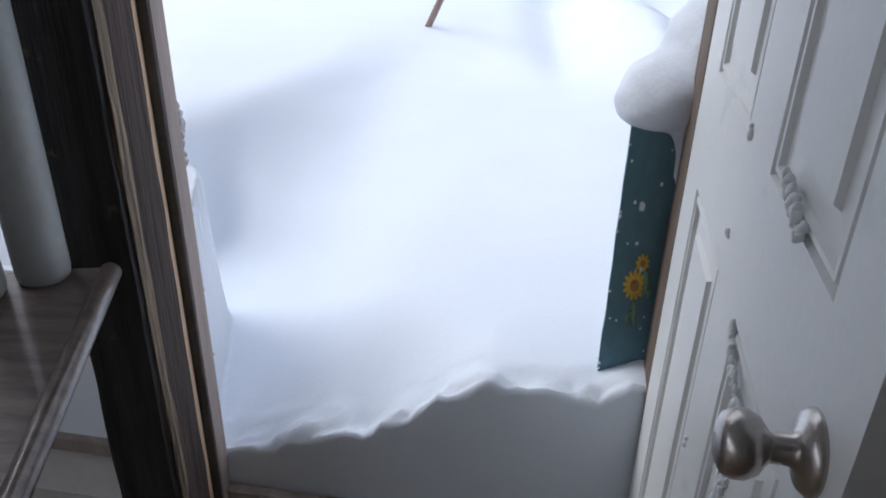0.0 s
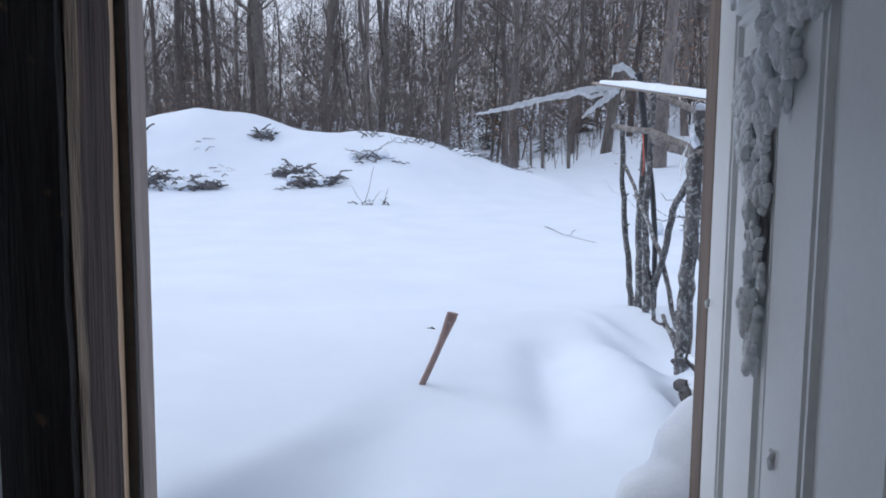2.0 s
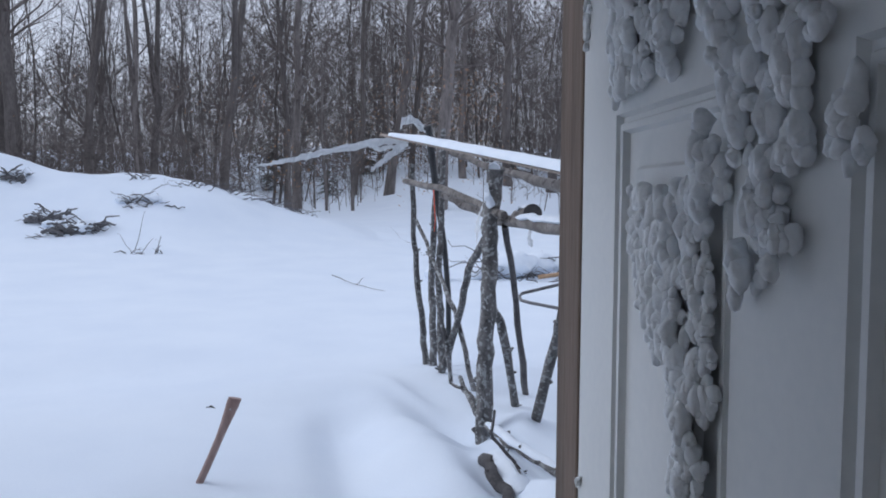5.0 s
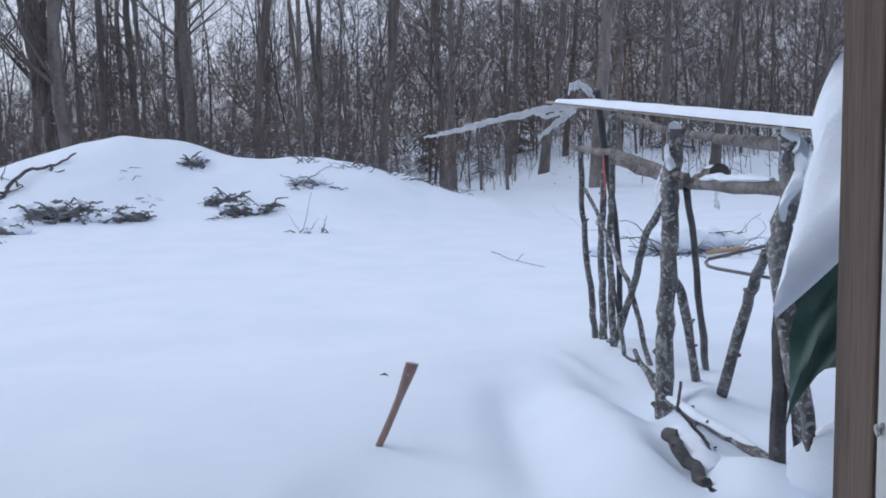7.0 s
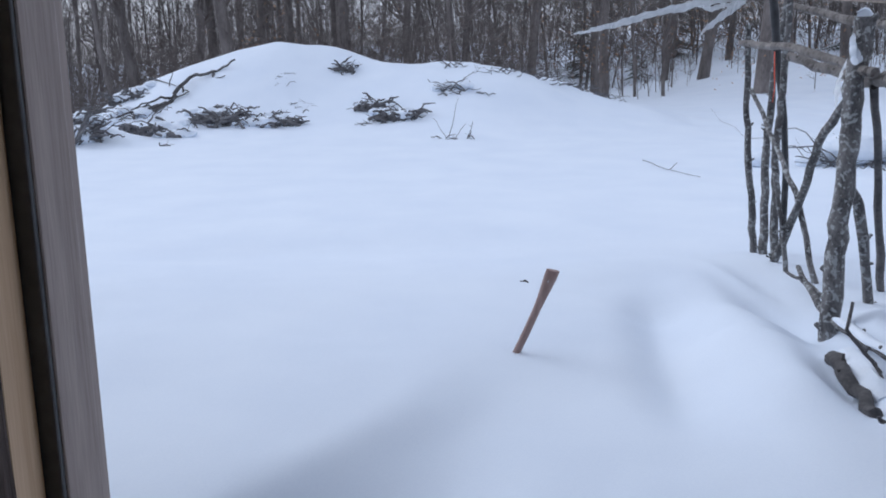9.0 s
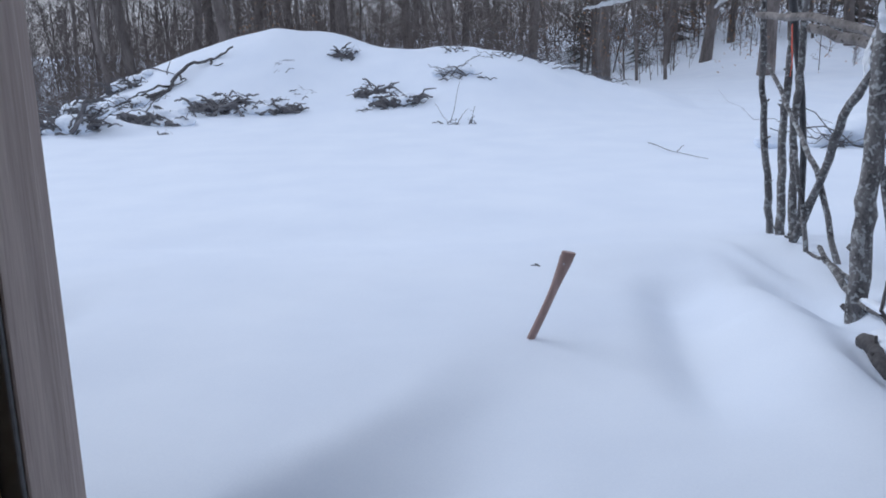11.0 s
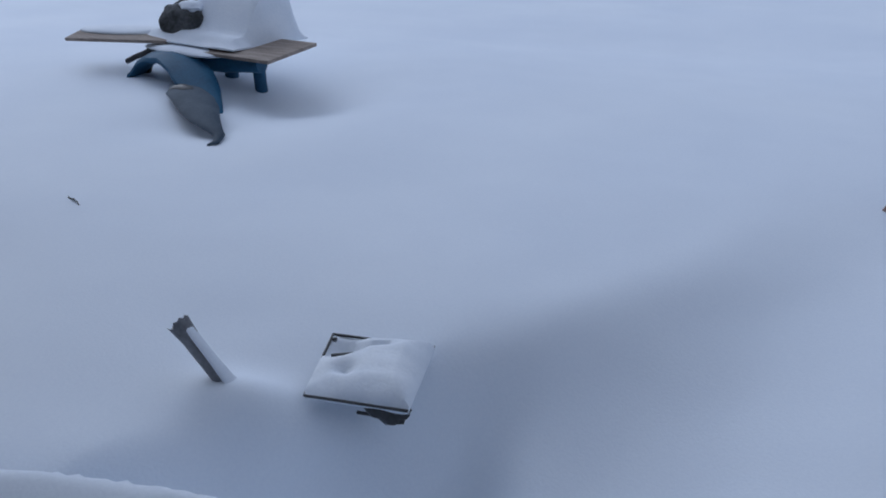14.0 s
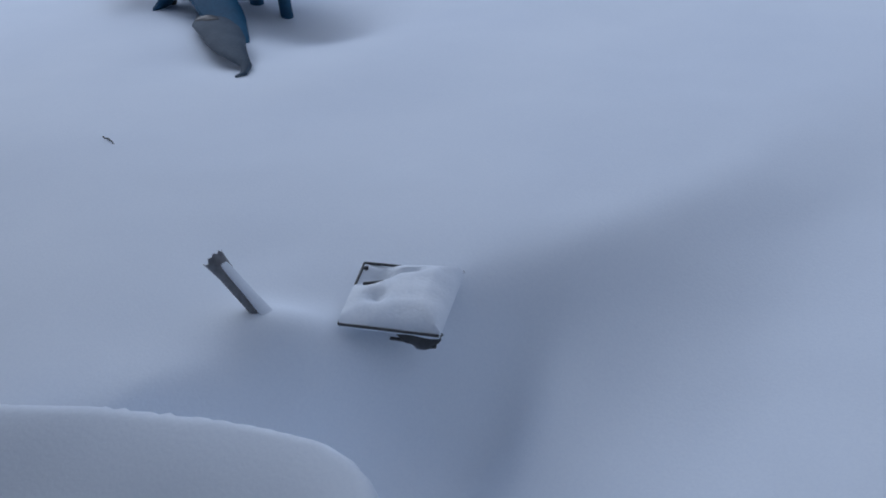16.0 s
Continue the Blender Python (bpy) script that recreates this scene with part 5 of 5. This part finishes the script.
for c, n, s, rise, label, th in (((-7.05, 16.95), 95, 0.95, 0.55, "dense dark tangle of dead brush under the heap's snow", 0.026), ((-5.9, 16.95), 70, 0.80, 0.30, "dark bundle of dead sticks half buried in snow", 0.026),
                                 ((-7.97, 15.7), 40, 0.95, 0.15, "low dark log and sticks along the snow edge", 0.035), ((-8.8, 14.65), 80, 0.95, 0.7, "dead brush pile with snowy sticks", 0.026),
                                 ((-10.2, 18.8), 50, 0.8, 0.5, "dead brush pile with snowy sticks", 0.026), ((-9.6, 17.3), 20, 1.1, 0.4, "thin snowy sticks strewn on the heap's shoulder", 0.022), ((-4.95, 19.35), 34, 0.5, 0.6, "small dark bush on the heap's crest", 0.020), ((-4.0, 17.75), 44, 0.6, 0.9, "dead sticks standing from the heap", 0.022),
                                 ((-3.34, 17.25), 60, 0.72, 0.4, "dark broken branches lying on the heap", 0.028), ((-3.85, 17.0), 9, 0.3, 0.2, "small dark stick in the snow", 0.02), ((-2.27, 18.2), 24, 0.65, 0.7, "fan of dead twigs on the heap", 0.022),
                                 ((-2.4, 19.5), 9, 0.4, 0.8, "few dead twigs on the heap's crest", 0.018), ((-1.2, 19.2), 14, 0.7, 0.5, "dead twigs along the heap's crest", 0.018), ((-0.5, 19.6), 16, 0.8, 0.35, "dead twigs along the heap's crest", 0.020), ((0.5, 20.0), 16, 0.7, 0.3, "dead twigs at the end of the heap", 0.018),
                                 ((1.3, 21.5), 14, 0.7, 0.35, "dead twigs at the end of the heap", 0.015), ((-6.3, 18.6), 7, 0.5, 0.4, "few thin twigs on the snowy heap", 0.010), ((-5.6, 18.0), 6, 0.5, 0.4, "few thin twigs on the snowy heap", 0.010),
                                 ((-1.86, 15.66), 7, 0.35, 2.6, "small upright sprig of shoots in the snow", 0.018), ((-1.62, 15.66), 5, 0.28, 2.2, "small upright sprig of shoots in the snow", 0.014),
                                 ((4.6, 12.2), 24, 1.5, 0.6, "fan of bare brush beyond the rack", 0.014), ((3.6, 12.1), 18, 1.0, 0.6, "fan of bare brush beyond the rack", 0.014), ((-7.1, 14.5), 5, 0.5, 0.15, "thin bent stick on the snow", 0.018)):
    brush(c, n, s, rise, int(abs(c[0]) * 100 + n), label, th * 1.2)

br = thing("dead_branch", (-8.6, 18.2, 1.8), "long crooked dead branch arching over the heap", "branch")
rng = random.Random(77)
for pts, r in (([(-8.9, 17.6, 1.42), (-8.62, 18.0, 1.62), (-8.58, 18.1, 1.90), (-8.30, 18.55, 2.22), (-7.9, 18.9, 2.34), (-7.5, 19.0, 2.58)], 0.06),
               ([(-8.58, 18.1, 1.75), (-9.0, 17.9, 1.70), (-9.5, 17.7, 1.45)], 0.035), ([(-8.0, 18.85, 2.32), (-7.9, 18.7, 2.15), (-7.6, 18.6, 2.2)], 0.03),
               ([(-8.6, 17.95, 1.6), (-9.2, 17.4, 1.45), (-9.9, 17.1, 1.2)], 0.04), ([(-8.5, 18.2, 2.0), (-8.35, 18.0, 1.85), (-8.2, 17.9, 1.86)], 0.028)):
    bm = bmesh.new()
    tube(bm, wobble(pts, 4, 0.03, rng), [r, r * 0.35], 7)
    part("limb", bm, M_DEAD, br)

# sticks strewn over the heap's shoulder
for pts, r in (([(-10.14, 18.37, 1.58), (-9.49, 17.37, 1.33)], 0.03),
               ([(-9.75, 19.34, 2.16), (-8.75, 18.48, 1.99)], 0.022),
               ([(-9.12, 17.14, 1.29), (-9.41, 17.86, 1.53), (-8.89, 17.79, 1.55), (-8.58, 17.95, 1.68), (-8.3, 18.17, 1.85)], 0.032),
               ([(-8.6, 16.74, 1.19), (-8.8, 17.75, 1.52)], 0.022),
               ([(-8.92, 18.48, 1.98), (-8.79, 18.48, 2.34)], 0.016),
               ([(-8.72, 14.25, 0.92), (-8.39, 14.25, 1.35), (-8.32, 14.25, 1.48)], 0.05),
               ([(-9.82, 17.72, 1.41), (-10.1, 17.72, 1.04)], 0.035),
               ([(-8.61, 17.16, 1.3), (-8.06, 16.7, 1.17), (-7.84, 16.73, 1.19)], 0.03)):
    st = thing("dead_stick", pts[0], "thin crooked dead stick lying over the snowy heap", "stick", "sticks on the heap")
    bm = bmesh.new()
    tube(bm, wobble(pts, 4, 0.03, rng), [r, r * 0.4], 6)
    part("stem", bm, M_BRUSH, st)

tw = thing("fallen_twig", (1.52, 11.45, 0.66), "thin forked twig lying on open snow", "twig")
for pts in ([(1.22, 12.2, 0.76), (1.45, 11.6, 0.70), (1.80, 10.9, 0.655)], [(1.5, 11.45, 0.70), (1.60, 11.5, 0.78)]):
    bm = bmesh.new()
    tube(bm, wobble(pts, 3, 0.01, rng), [0.006, 0.003], 5)
    part("stem", bm, M_DEAD, tw)
bm = bmesh.new()
tube(bm, wobble([(4.25, 11.75, 0.73), (4.70, 11.6, 0.80)], 3, 0.01, rng), [0.034, 0.030], 9)
single("split_log", bm, M_CUT, "pale split log lying in the snow", "log")


# ---------------------------------------------------------------- wood
def grow_tree(seed, h, r, first=0.28, fork=False, dens=1.0, sides=8):
    """Trunk and crown of a bare hardwood standing at the origin."""
    rng = random.Random(seed)
    tb, cb = bmesh.new(), bmesh.new()
    stems = []
    lean = Vector((rng.uniform(-0.05, 0.05), rng.uniform(-0.05, 0.05), 1))
    line = [Vector((0, 0, -0.4))]
    n = 10
    for i in range(1, n + 1):
        line.append(line[-1] + lean * (h / n) + Vector((rng.uniform(-0.11, 0.11), rng.uniform(-0.11, 0.11), 0)) * h / n)
    rad = [r * (1.25 if i == 0 else 1 - 0.85 * (i / n) ** 1.1) for i in range(n + 1)]
    tube(tb, line, rad, sides, rough=0.05, rng=rng)
    stems.append((line, rad))
    if fork:
        k = rng.randrange(2, 5)
        d = Vector((rng.choice((-1, 1)) * rng.uniform(0.10, 0.22), rng.uniform(-0.1, 0.1), 1))
        l2 = [line[k]]
        for i in range(8):
            l2.append(l2[-1] + d * (h / 11) + Vector((rng.uniform(-0.05, 0.05), rng.uniform(-0.05, 0.05), 0)) * h / 10)
        r2 = [rad[k] * 0.8 * (1 - 0.85 * i / 8) for i in range(9)]
        tube(tb, l2, r2, sides, rough=0.05, rng=rng)
        stems.append((l2, r2))

    def limb(p, d, ln, r, depth):
        m = 4 if depth == 0 else 3
        pts = [p]
        for i in range(m):
            d = (d + Vector((rng.uniform(-0.28, 0.28), rng.uniform(-0.28, 0.28), rng.uniform(-0.05, 0.25)))).normalized()
            pts.append(pts[-1] + d * ln / m)
        tube(cb, pts, [r, max(0.004, r * 0.3)], (5, 4, 3, 3)[depth], cap=False)
        if depth < 3:
            for k in range((5, 4, 3)[depth]):
                i = rng.randrange(1, m + 1)
                nd = (d + Vector((rng.uniform(-1, 1), rng.uniform(-1, 1), rng.uniform(-0.3, 0.8)))).normalized()
                limb(pts[i], nd, ln * rng.uniform(0.35, 0.6), max(0.005, r * 0.45), depth + 1)
    for line, rad in stems:
        for k in range(int(10 * dens)):
            f = rng.uniform(first, 0.95) * (len(line) - 1)
            i = int(f)
            p = line[i].lerp(line[i + 1], f - i)
            a = rng.uniform(0, 2 * math.pi)
            ln = h * rng.uniform(0.10, 0.24)
            limb(p, Vector((math.cos(a), math.sin(a), rng.uniform(0.3, 1.0))).normalized(), ln, max(0.014, rad[i] * 0.34), 0 if k % 2 == 0 else 1)
    return tb, cb


def tree_thing(seed, h, r, first, fork):
    t = thing("bare_tree", (0, 0, 0), "tall bare grey-barked hardwood tree in the snowy wood", "tree", "trees of the wood")
    tb, cb = grow_tree(seed, h, r, first, fork)
    part("trunk", tb, M_BARK, t)
    part("crown", cb, M_TWIG, t, "leafless branching crown", smooth=False)
    return t


kinds = [(11, 17, 0.17, 0.22, False), (12, 16, 0.18, 0.20, True), (13, 18, 0.16, 0.26, True), (15, 17, 0.22, 0.28, False),
         (16, 14, 0.08, 0.14, False), (17, 15, 0.10, 0.14, True), (18, 13, 0.065, 0.12, False), (19, 16, 0.12, 0.18, True)]
models = [tree_thing(*k) for k in kinds]
spots = [(-14.09, 25.0, 0.141), (-14.07, 26.0, 0.256), (-12.15, 27.0, 0.209), (-12.19, 28.2, 0.246), (-10.61, 26.0, 0.293), (-10.84, 30.0, 0.190), (-10.18, 31.0, 0.218), (-8.02, 29.0, 0.225),
         (-7.32, 28.0, 0.296), (-5.88, 32.0, 0.225), (-4.09, 33.0, 0.174), (-3.39, 31.0, 0.196), (-1.07, 32.0, 0.248), (1.74, 34.0, 0.239), (4.47, 38.0, 0.187), (5.46, 34.0, 0.263),
         (7.60, 40.0, 0.197), (6.17, 27.0, 0.323), (9.79, 38.0, 0.214), (10.48, 33.0, 0.232), (11.57, 31.0, 0.240)]
rng = random.Random(5)
more = []
while len(more) < 40:
    y = rng.uniform(26, 60)
    x = rng.uniform(-0.78, 0.78) * y + rng.uniform(-4, 4)
    if y < 30 and -3 < x < 12:
        continue
    if all((x - a) ** 2 + (y - b) ** 2 > 1.3 for a, b, *_ in spots + more):
        more.append((x, y, rng.choice((rng.uniform(0.06, 0.12), rng.uniform(0.08, 0.18)))))
used = set()
for k, (x, y, r) in enumerate(spots + more):
    r *= 0.80
    near = sorted(range(len(kinds)), key=lambda q: abs(kinds[q][2] - r))[:3]
    i = near[k % 3]
    s = min(1.4, max(0.7, r / kinds[i][2]))
    m = Matrix.Translation((x, y, ground(x, y) - 0.1)) @ Matrix.Rotation(rng.uniform(0, 6.28), 4, "Z") @ Matrix.Rotation(rng.uniform(-0.07, 0.07), 4, "X")
    sc = Matrix.Diagonal((s, s, min(1.2, max(0.8, s)), 1))
    if i in used:
        o = copy_thing(models[i], m)
        o.matrix_basis = m @ sc
    else:
        used.add(i)
        models[i].matrix_basis = m @ sc


class Soup:
    """Gathers many thin limbs into one mesh."""

    def __init__(self):
        self.v, self.f = [], []

    def limb(self, pts, r0, r1, sides=3):
        base = len(self.v)
        n = len(pts)
        for i, p in enumerate(pts):
            r = r0 + (r1 - r0) * i / (n - 1)
            d = pts[min(i + 1, n - 1)] - pts[max(i - 1, 0)]
            u = d.orthogonal().normalized()
            w = d.cross(u).normalized()
            for k in range(sides):
                a = 2 * math.pi * k / sides
                self.v.append(p + u * (math.cos(a) * r) + w * (math.sin(a) * r))
        for i in range(n - 1):
            for k in range(sides):
                a, b = base + i * sides + k, base + i * sides + (k + 1) % sides
                self.f.append((a, b, b + sides, a + sides))

    def twig(self, p, e, r):
        """A thin shoot that runs out to a point."""
        base = len(self.v)
        d = e - p
        u = d.orthogonal().normalized()
        w = d.cross(u).normalized()
        self.v += [p + u * r, p - u * r * 0.5 + w * r * 0.87, p - u * r * 0.5 - w * r * 0.87, e]
        self.f += [(base, base + 1, base + 3), (base + 1, base + 2, base + 3), (base + 2, base, base + 3)]

    def leaf(self, c, s, rng):
        u = Vector((rng.uniform(-1, 1), rng.uniform(-1, 1), rng.uniform(-1, 1))).normalized()
        w = u.orthogonal().normalized()
        base = len(self.v)
        self.v += [c - u * s, c - w * s * 0.45 + u * s * 0.1, c + u * s, c + w * s * 0.45 + u * s * 0.1]
        self.f.append((base, base + 1, base + 2, base + 3))

    def link(self, name, material, label, category):
        me = bpy.data.meshes.new(name)
        me.from_pydata([tuple(p) for p in self.v], [], self.f)
        me.materials.append(material)
        return tagged(new(name, me), label, category, kind="stuff")


def far_tree(s, x, y, h, r, rng, twigs=14, sides=5):
    p = Vector((x, y, ground(x, y) - 0.3))
    line = [p]
    dx, dy = rng.gauss(0, 0.07), rng.uniform(-0.05, 0.05)
    for i in range(5):
        dx += rng.gauss(0, 0.06)
        line.append(line[-1] + Vector((dx, dy, 1)) * h / 5)
    s.limb(line, r, r * 0.2, sides)
    for k in range(twigs):
        f = rng.uniform(0.08, 0.98) * 5
        i = min(4, int(f))
        q = line[i].lerp(line[i + 1], f - i)
        a = rng.uniform(0, 6.28)
        ln = h * rng.uniform(0.07, 0.22)
        d = Vector((math.cos(a), math.sin(a) * 0.6, rng.uniform(0.2, 1.2))).normalized()
        m = q + d * ln * 0.5
        e = m + (d + Vector((rng.uniform(-0.3, 0.3), 0, rng.uniform(0, 0.4)))) * ln * 0.5
        s.limb([q, m], max(0.008, r * 0.24), max(0.007, r * 0.16))
        s.twig(m, e, max(0.007, r * 0.16))
        for j in range(4):
            b = q.lerp(m, rng.uniform(0.3, 1)) if j < 2 else m.lerp(e, rng.uniform(0, 0.8))
            s.twig(b, b + Vector((rng.uniform(-1, 1), rng.uniform(-0.5, 0.5), rng.uniform(-0.2, 0.9))) * ln * 0.5, max(0.006, r * 0.11))


rng = random.Random(8)
far = Soup()
for k in range(90):
    y = rng.uniform(20, 46)
    far_tree(far, rng.uniform(-1.5, -0.8) * y, y, rng.uniform(9, 17), rng.uniform(0.04, 0.13), rng, 22)
for k in range(330):
    y = 38 + 70 * rng.random() ** 1.1
    x = rng.uniform(-0.85, 0.85) * y
    far_tree(far, x, y, rng.uniform(10, 19), rng.uniform(0.03, 0.10), rng, 34)
far.link("far_wood", M_BARK, "dense grey bare wood rising behind the yard", "wood")
young = Soup()
for k in range(700):
    y = rng.uniform(25.0, 54)
    x = rng.uniform(-0.8, 0.8) * y
    if y < 31 and -1 < x < 9 and rng.random() < 0.7:
        continue
    far_tree(young, x, y, 2.0 + 5.5 * rng.random() ** 1.6, rng.uniform(0.009, 0.022), rng, 16, 3)
for k in range(260):
    y = rng.uniform(19, 42)
    far_tree(young, rng.uniform(-1.5, -0.78) * y, y, 2.0 + 5.0 * rng.random(), rng.uniform(0.010, 0.026), rng, 16, 3)
young.link("young_growth", M_TWIG, "thin bare saplings and twigs under the trees", "saplings")
low = Soup()
for k in range(9000):
    y = rng.uniform(24.5, 44)
    x = rng.uniform(-0.95, 0.0) * y - 0.5
    q = Vector((x, y, ground(x, y) - 0.1 + 2.6 * rng.random() ** 1.5))
    ln = rng.uniform(0.4, 1.3)
    e = q + Vector((rng.gauss(0, 0.5), rng.gauss(0, 0.3), rng.uniform(0.2, 1.0))) * ln
    low.twig(q, e, rng.uniform(0.008, 0.018))
    for j in range(3):
        b = q.lerp(e, rng.uniform(0.1, 0.8))
        low.twig(b, b + Vector((rng.uniform(-1, 1), rng.uniform(-0.4, 0.4), rng.uniform(-0.2, 0.8))) * ln * 0.6, rng.uniform(0.006, 0.012))
for k in range(6000):
    y = rng.uniform(40, 58)
    x = rng.uniform(-0.02, 0.75) * y
    q = Vector((x, y, ground(x, y) + 0.4 + 9.0 * rng.random() ** 1.2))
    ln = rng.uniform(0.7, 2.2)
    e = q + Vector((rng.gauss(0, 0.4), rng.gauss(0, 0.3), rng.uniform(0.3, 1.0))) * ln
    low.twig(q, e, rng.uniform(0.014, 0.030))
    for j in range(3):
        b = q.lerp(e, rng.uniform(0.1, 0.8))
        low.twig(b, b + Vector((rng.uniform(-1, 1), rng.uniform(-0.4, 0.4), rng.uniform(-0.2, 0.8))) * ln * 0.6, rng.uniform(0.010, 0.018))
low.link("undergrowth", M_TWIG, "tangled bare undergrowth at the foot of the wood", "undergrowth")
# thicket of fine shoots deep in the wood, its top uneven against the sky
thicket = Soup()
for k in range(15000):
    y = 42 + 34 * rng.random()
    x = rng.uniform(-0.9, 0.85) * y
    top = 6.2 + 2.6 * noise.noise(Vector((x * 0.16, y * 0.05, 1))) + 2.0 * noise.noise(Vector((x * 0.5, y * 0.1, 5))) + 4.0 * min(1.0, max(0.0, (x + 4) / 14))
    q = Vector((x, y, ground(x, y) + max(1.0, top) * rng.random() ** 0.85))
    ln = rng.uniform(0.7, 1.9)
    e = q + Vector((rng.gauss(0, 0.45), rng.gauss(0, 0.3), rng.uniform(0.3, 1.0))) * ln
    thicket.twig(q, e, rng.uniform(0.013, 0.026))
    for j in range(3):
        b = q.lerp(e, rng.uniform(0.1, 0.8))
        thicket.twig(b, b + Vector((rng.uniform(-1, 1), rng.uniform(-0.4, 0.4), rng.uniform(-0.1, 0.8))) * ln * 0.55, rng.uniform(0.010, 0.017))
for k in range(13500):
    y = 41 + 38 * rng.random()
    x = (rng.uniform(-0.12, 0.85) if k % 4 else rng.uniform(-0.9, -0.1)) * y
    q = Vector((x, y, ground(x, y) + rng.uniform(0.3, 14.0) * (1.0 if k % 4 else 0.5)))
    ln = rng.uniform(0.8, 2.4)
    e = q + Vector((rng.gauss(0, 0.4), rng.gauss(0, 0.3), rng.uniform(0.4, 1.0))) * ln
    thicket.twig(q, e, rng.uniform(0.016, 0.032))
    for j in range(3):
        b = q.lerp(e, rng.uniform(0.1, 0.8))
        thicket.twig(b, b + Vector((rng.uniform(-1, 1), rng.uniform(-0.4, 0.4), rng.uniform(-0.1, 0.8))) * ln * 0.55, rng.uniform(0.011, 0.020))
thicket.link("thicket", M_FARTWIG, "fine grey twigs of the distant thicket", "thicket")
rng = random.Random(18)
for x, y, h, r in ((2.38, 33.0, 2.6, 0.035), (2.9, 33.5, 2.8, 0.03), (3.7, 31.4, 2.6, 0.06), (3.45, 29.1, 3.0, 0.07), (1.1, 24.5, 3.4, 0.06), (4.2, 33, 2.4, 0.03)):
    t = thing("sapling", (x, y, ground(x, y)), "slim bare sapling at the edge of the wood", "sapling", "edge saplings")
    s = bmesh.new()
    line = wobble([(x, y, ground(x, y) - 0.2), (x + rng.uniform(-0.1, 0.1), y, ground(x, y) + h * 0.5), (x + rng.uniform(-0.2, 0.2), y, ground(x, y) + h)], 3, 0.02, rng)
    tube(s, line, [r, r * 0.5], 7)
    part("stem", s, M_BARK, t)
    s = bmesh.new()
    for k in range(16):
        q = line[rng.randrange(2, len(line))]
        e = q + Vector((rng.uniform(-1, 1), rng.uniform(-1, 1), rng.uniform(0, 1))) * 0.7
        tube(s, [q, q.lerp(e, 0.5) + Vector((0, 0, 0.05)), e], [r * 0.3, 0.004], 3, cap=False)
    tagged(part("twig_spray", s, M_TWIG, t), kind="stuff")
leaves = Soup()
for k in range(34):
    y = rng.uniform(25, 40)
    x = rng.choice((rng.uniform(-2, 9), rng.uniform(-14, 12))) * y / 30
    z0 = ground(x, y) + rng.uniform(1.0, 4.5)
    for j in range(rng.randrange(30, 90)):
        leaves.leaf(Vector((x + rng.gauss(0, 0.6), y + rng.gauss(0, 0.6), z0 + rng.gauss(0, 0.7))), rng.uniform(0.03, 0.06), rng)
leaves.link("dry_leaves", M_LEAF, "tan dead beech leaves still hanging on twigs", "leaves")


def spruce(x, y, h, seed):
    rng = random.Random(seed)
    t = thing("young_spruce", (x, y, ground(x, y)), "small dark spruce under the bare trees", "spruce", "young spruces")
    z = ground(x, y)
    bm = bmesh.new()
    tube(bm, [(x, y, z - 0.1), (x, y, z + h)], [h * 0.018, 0.006], 6)
    part("trunk", bm, M_BARK, t)
    s = bmesh.new()
    for k in range(int(h * 26)):
        f = rng.uniform(0.05, 1)
        a = rng.uniform(0, 6.28)
        ln = (1 - f) * h * 0.33 + 0.08
        q = Vector((x, y, z + h * f))
        d = Vector((math.cos(a), math.sin(a), -0.25))
        for j in range(7):
            b = q + d * ln * (j + 1) / 7
            sd = Vector((-math.sin(a), math.cos(a), -0.2)) * ln * 0.28 * (1 - j / 9)
            for g in (1, -1):
                vs = [s.verts.new(p) for p in (b, b + sd * g + d * 0.05 * ln, b + d * 0.16 * ln)]
                s.faces.new(vs)
    part("needles", s, M_SPRUCE, t, "drooping dark needle sprays", smooth=False)


for k, (x, y, h) in enumerate(((-3.2, 42, 3.6), (1.0, 46, 3.8), (6.2, 48, 4.5), (3.5, 40.5, 2.4), (14.0, 44, 4.0))):
    spruce(x, y, h, 60 + k)
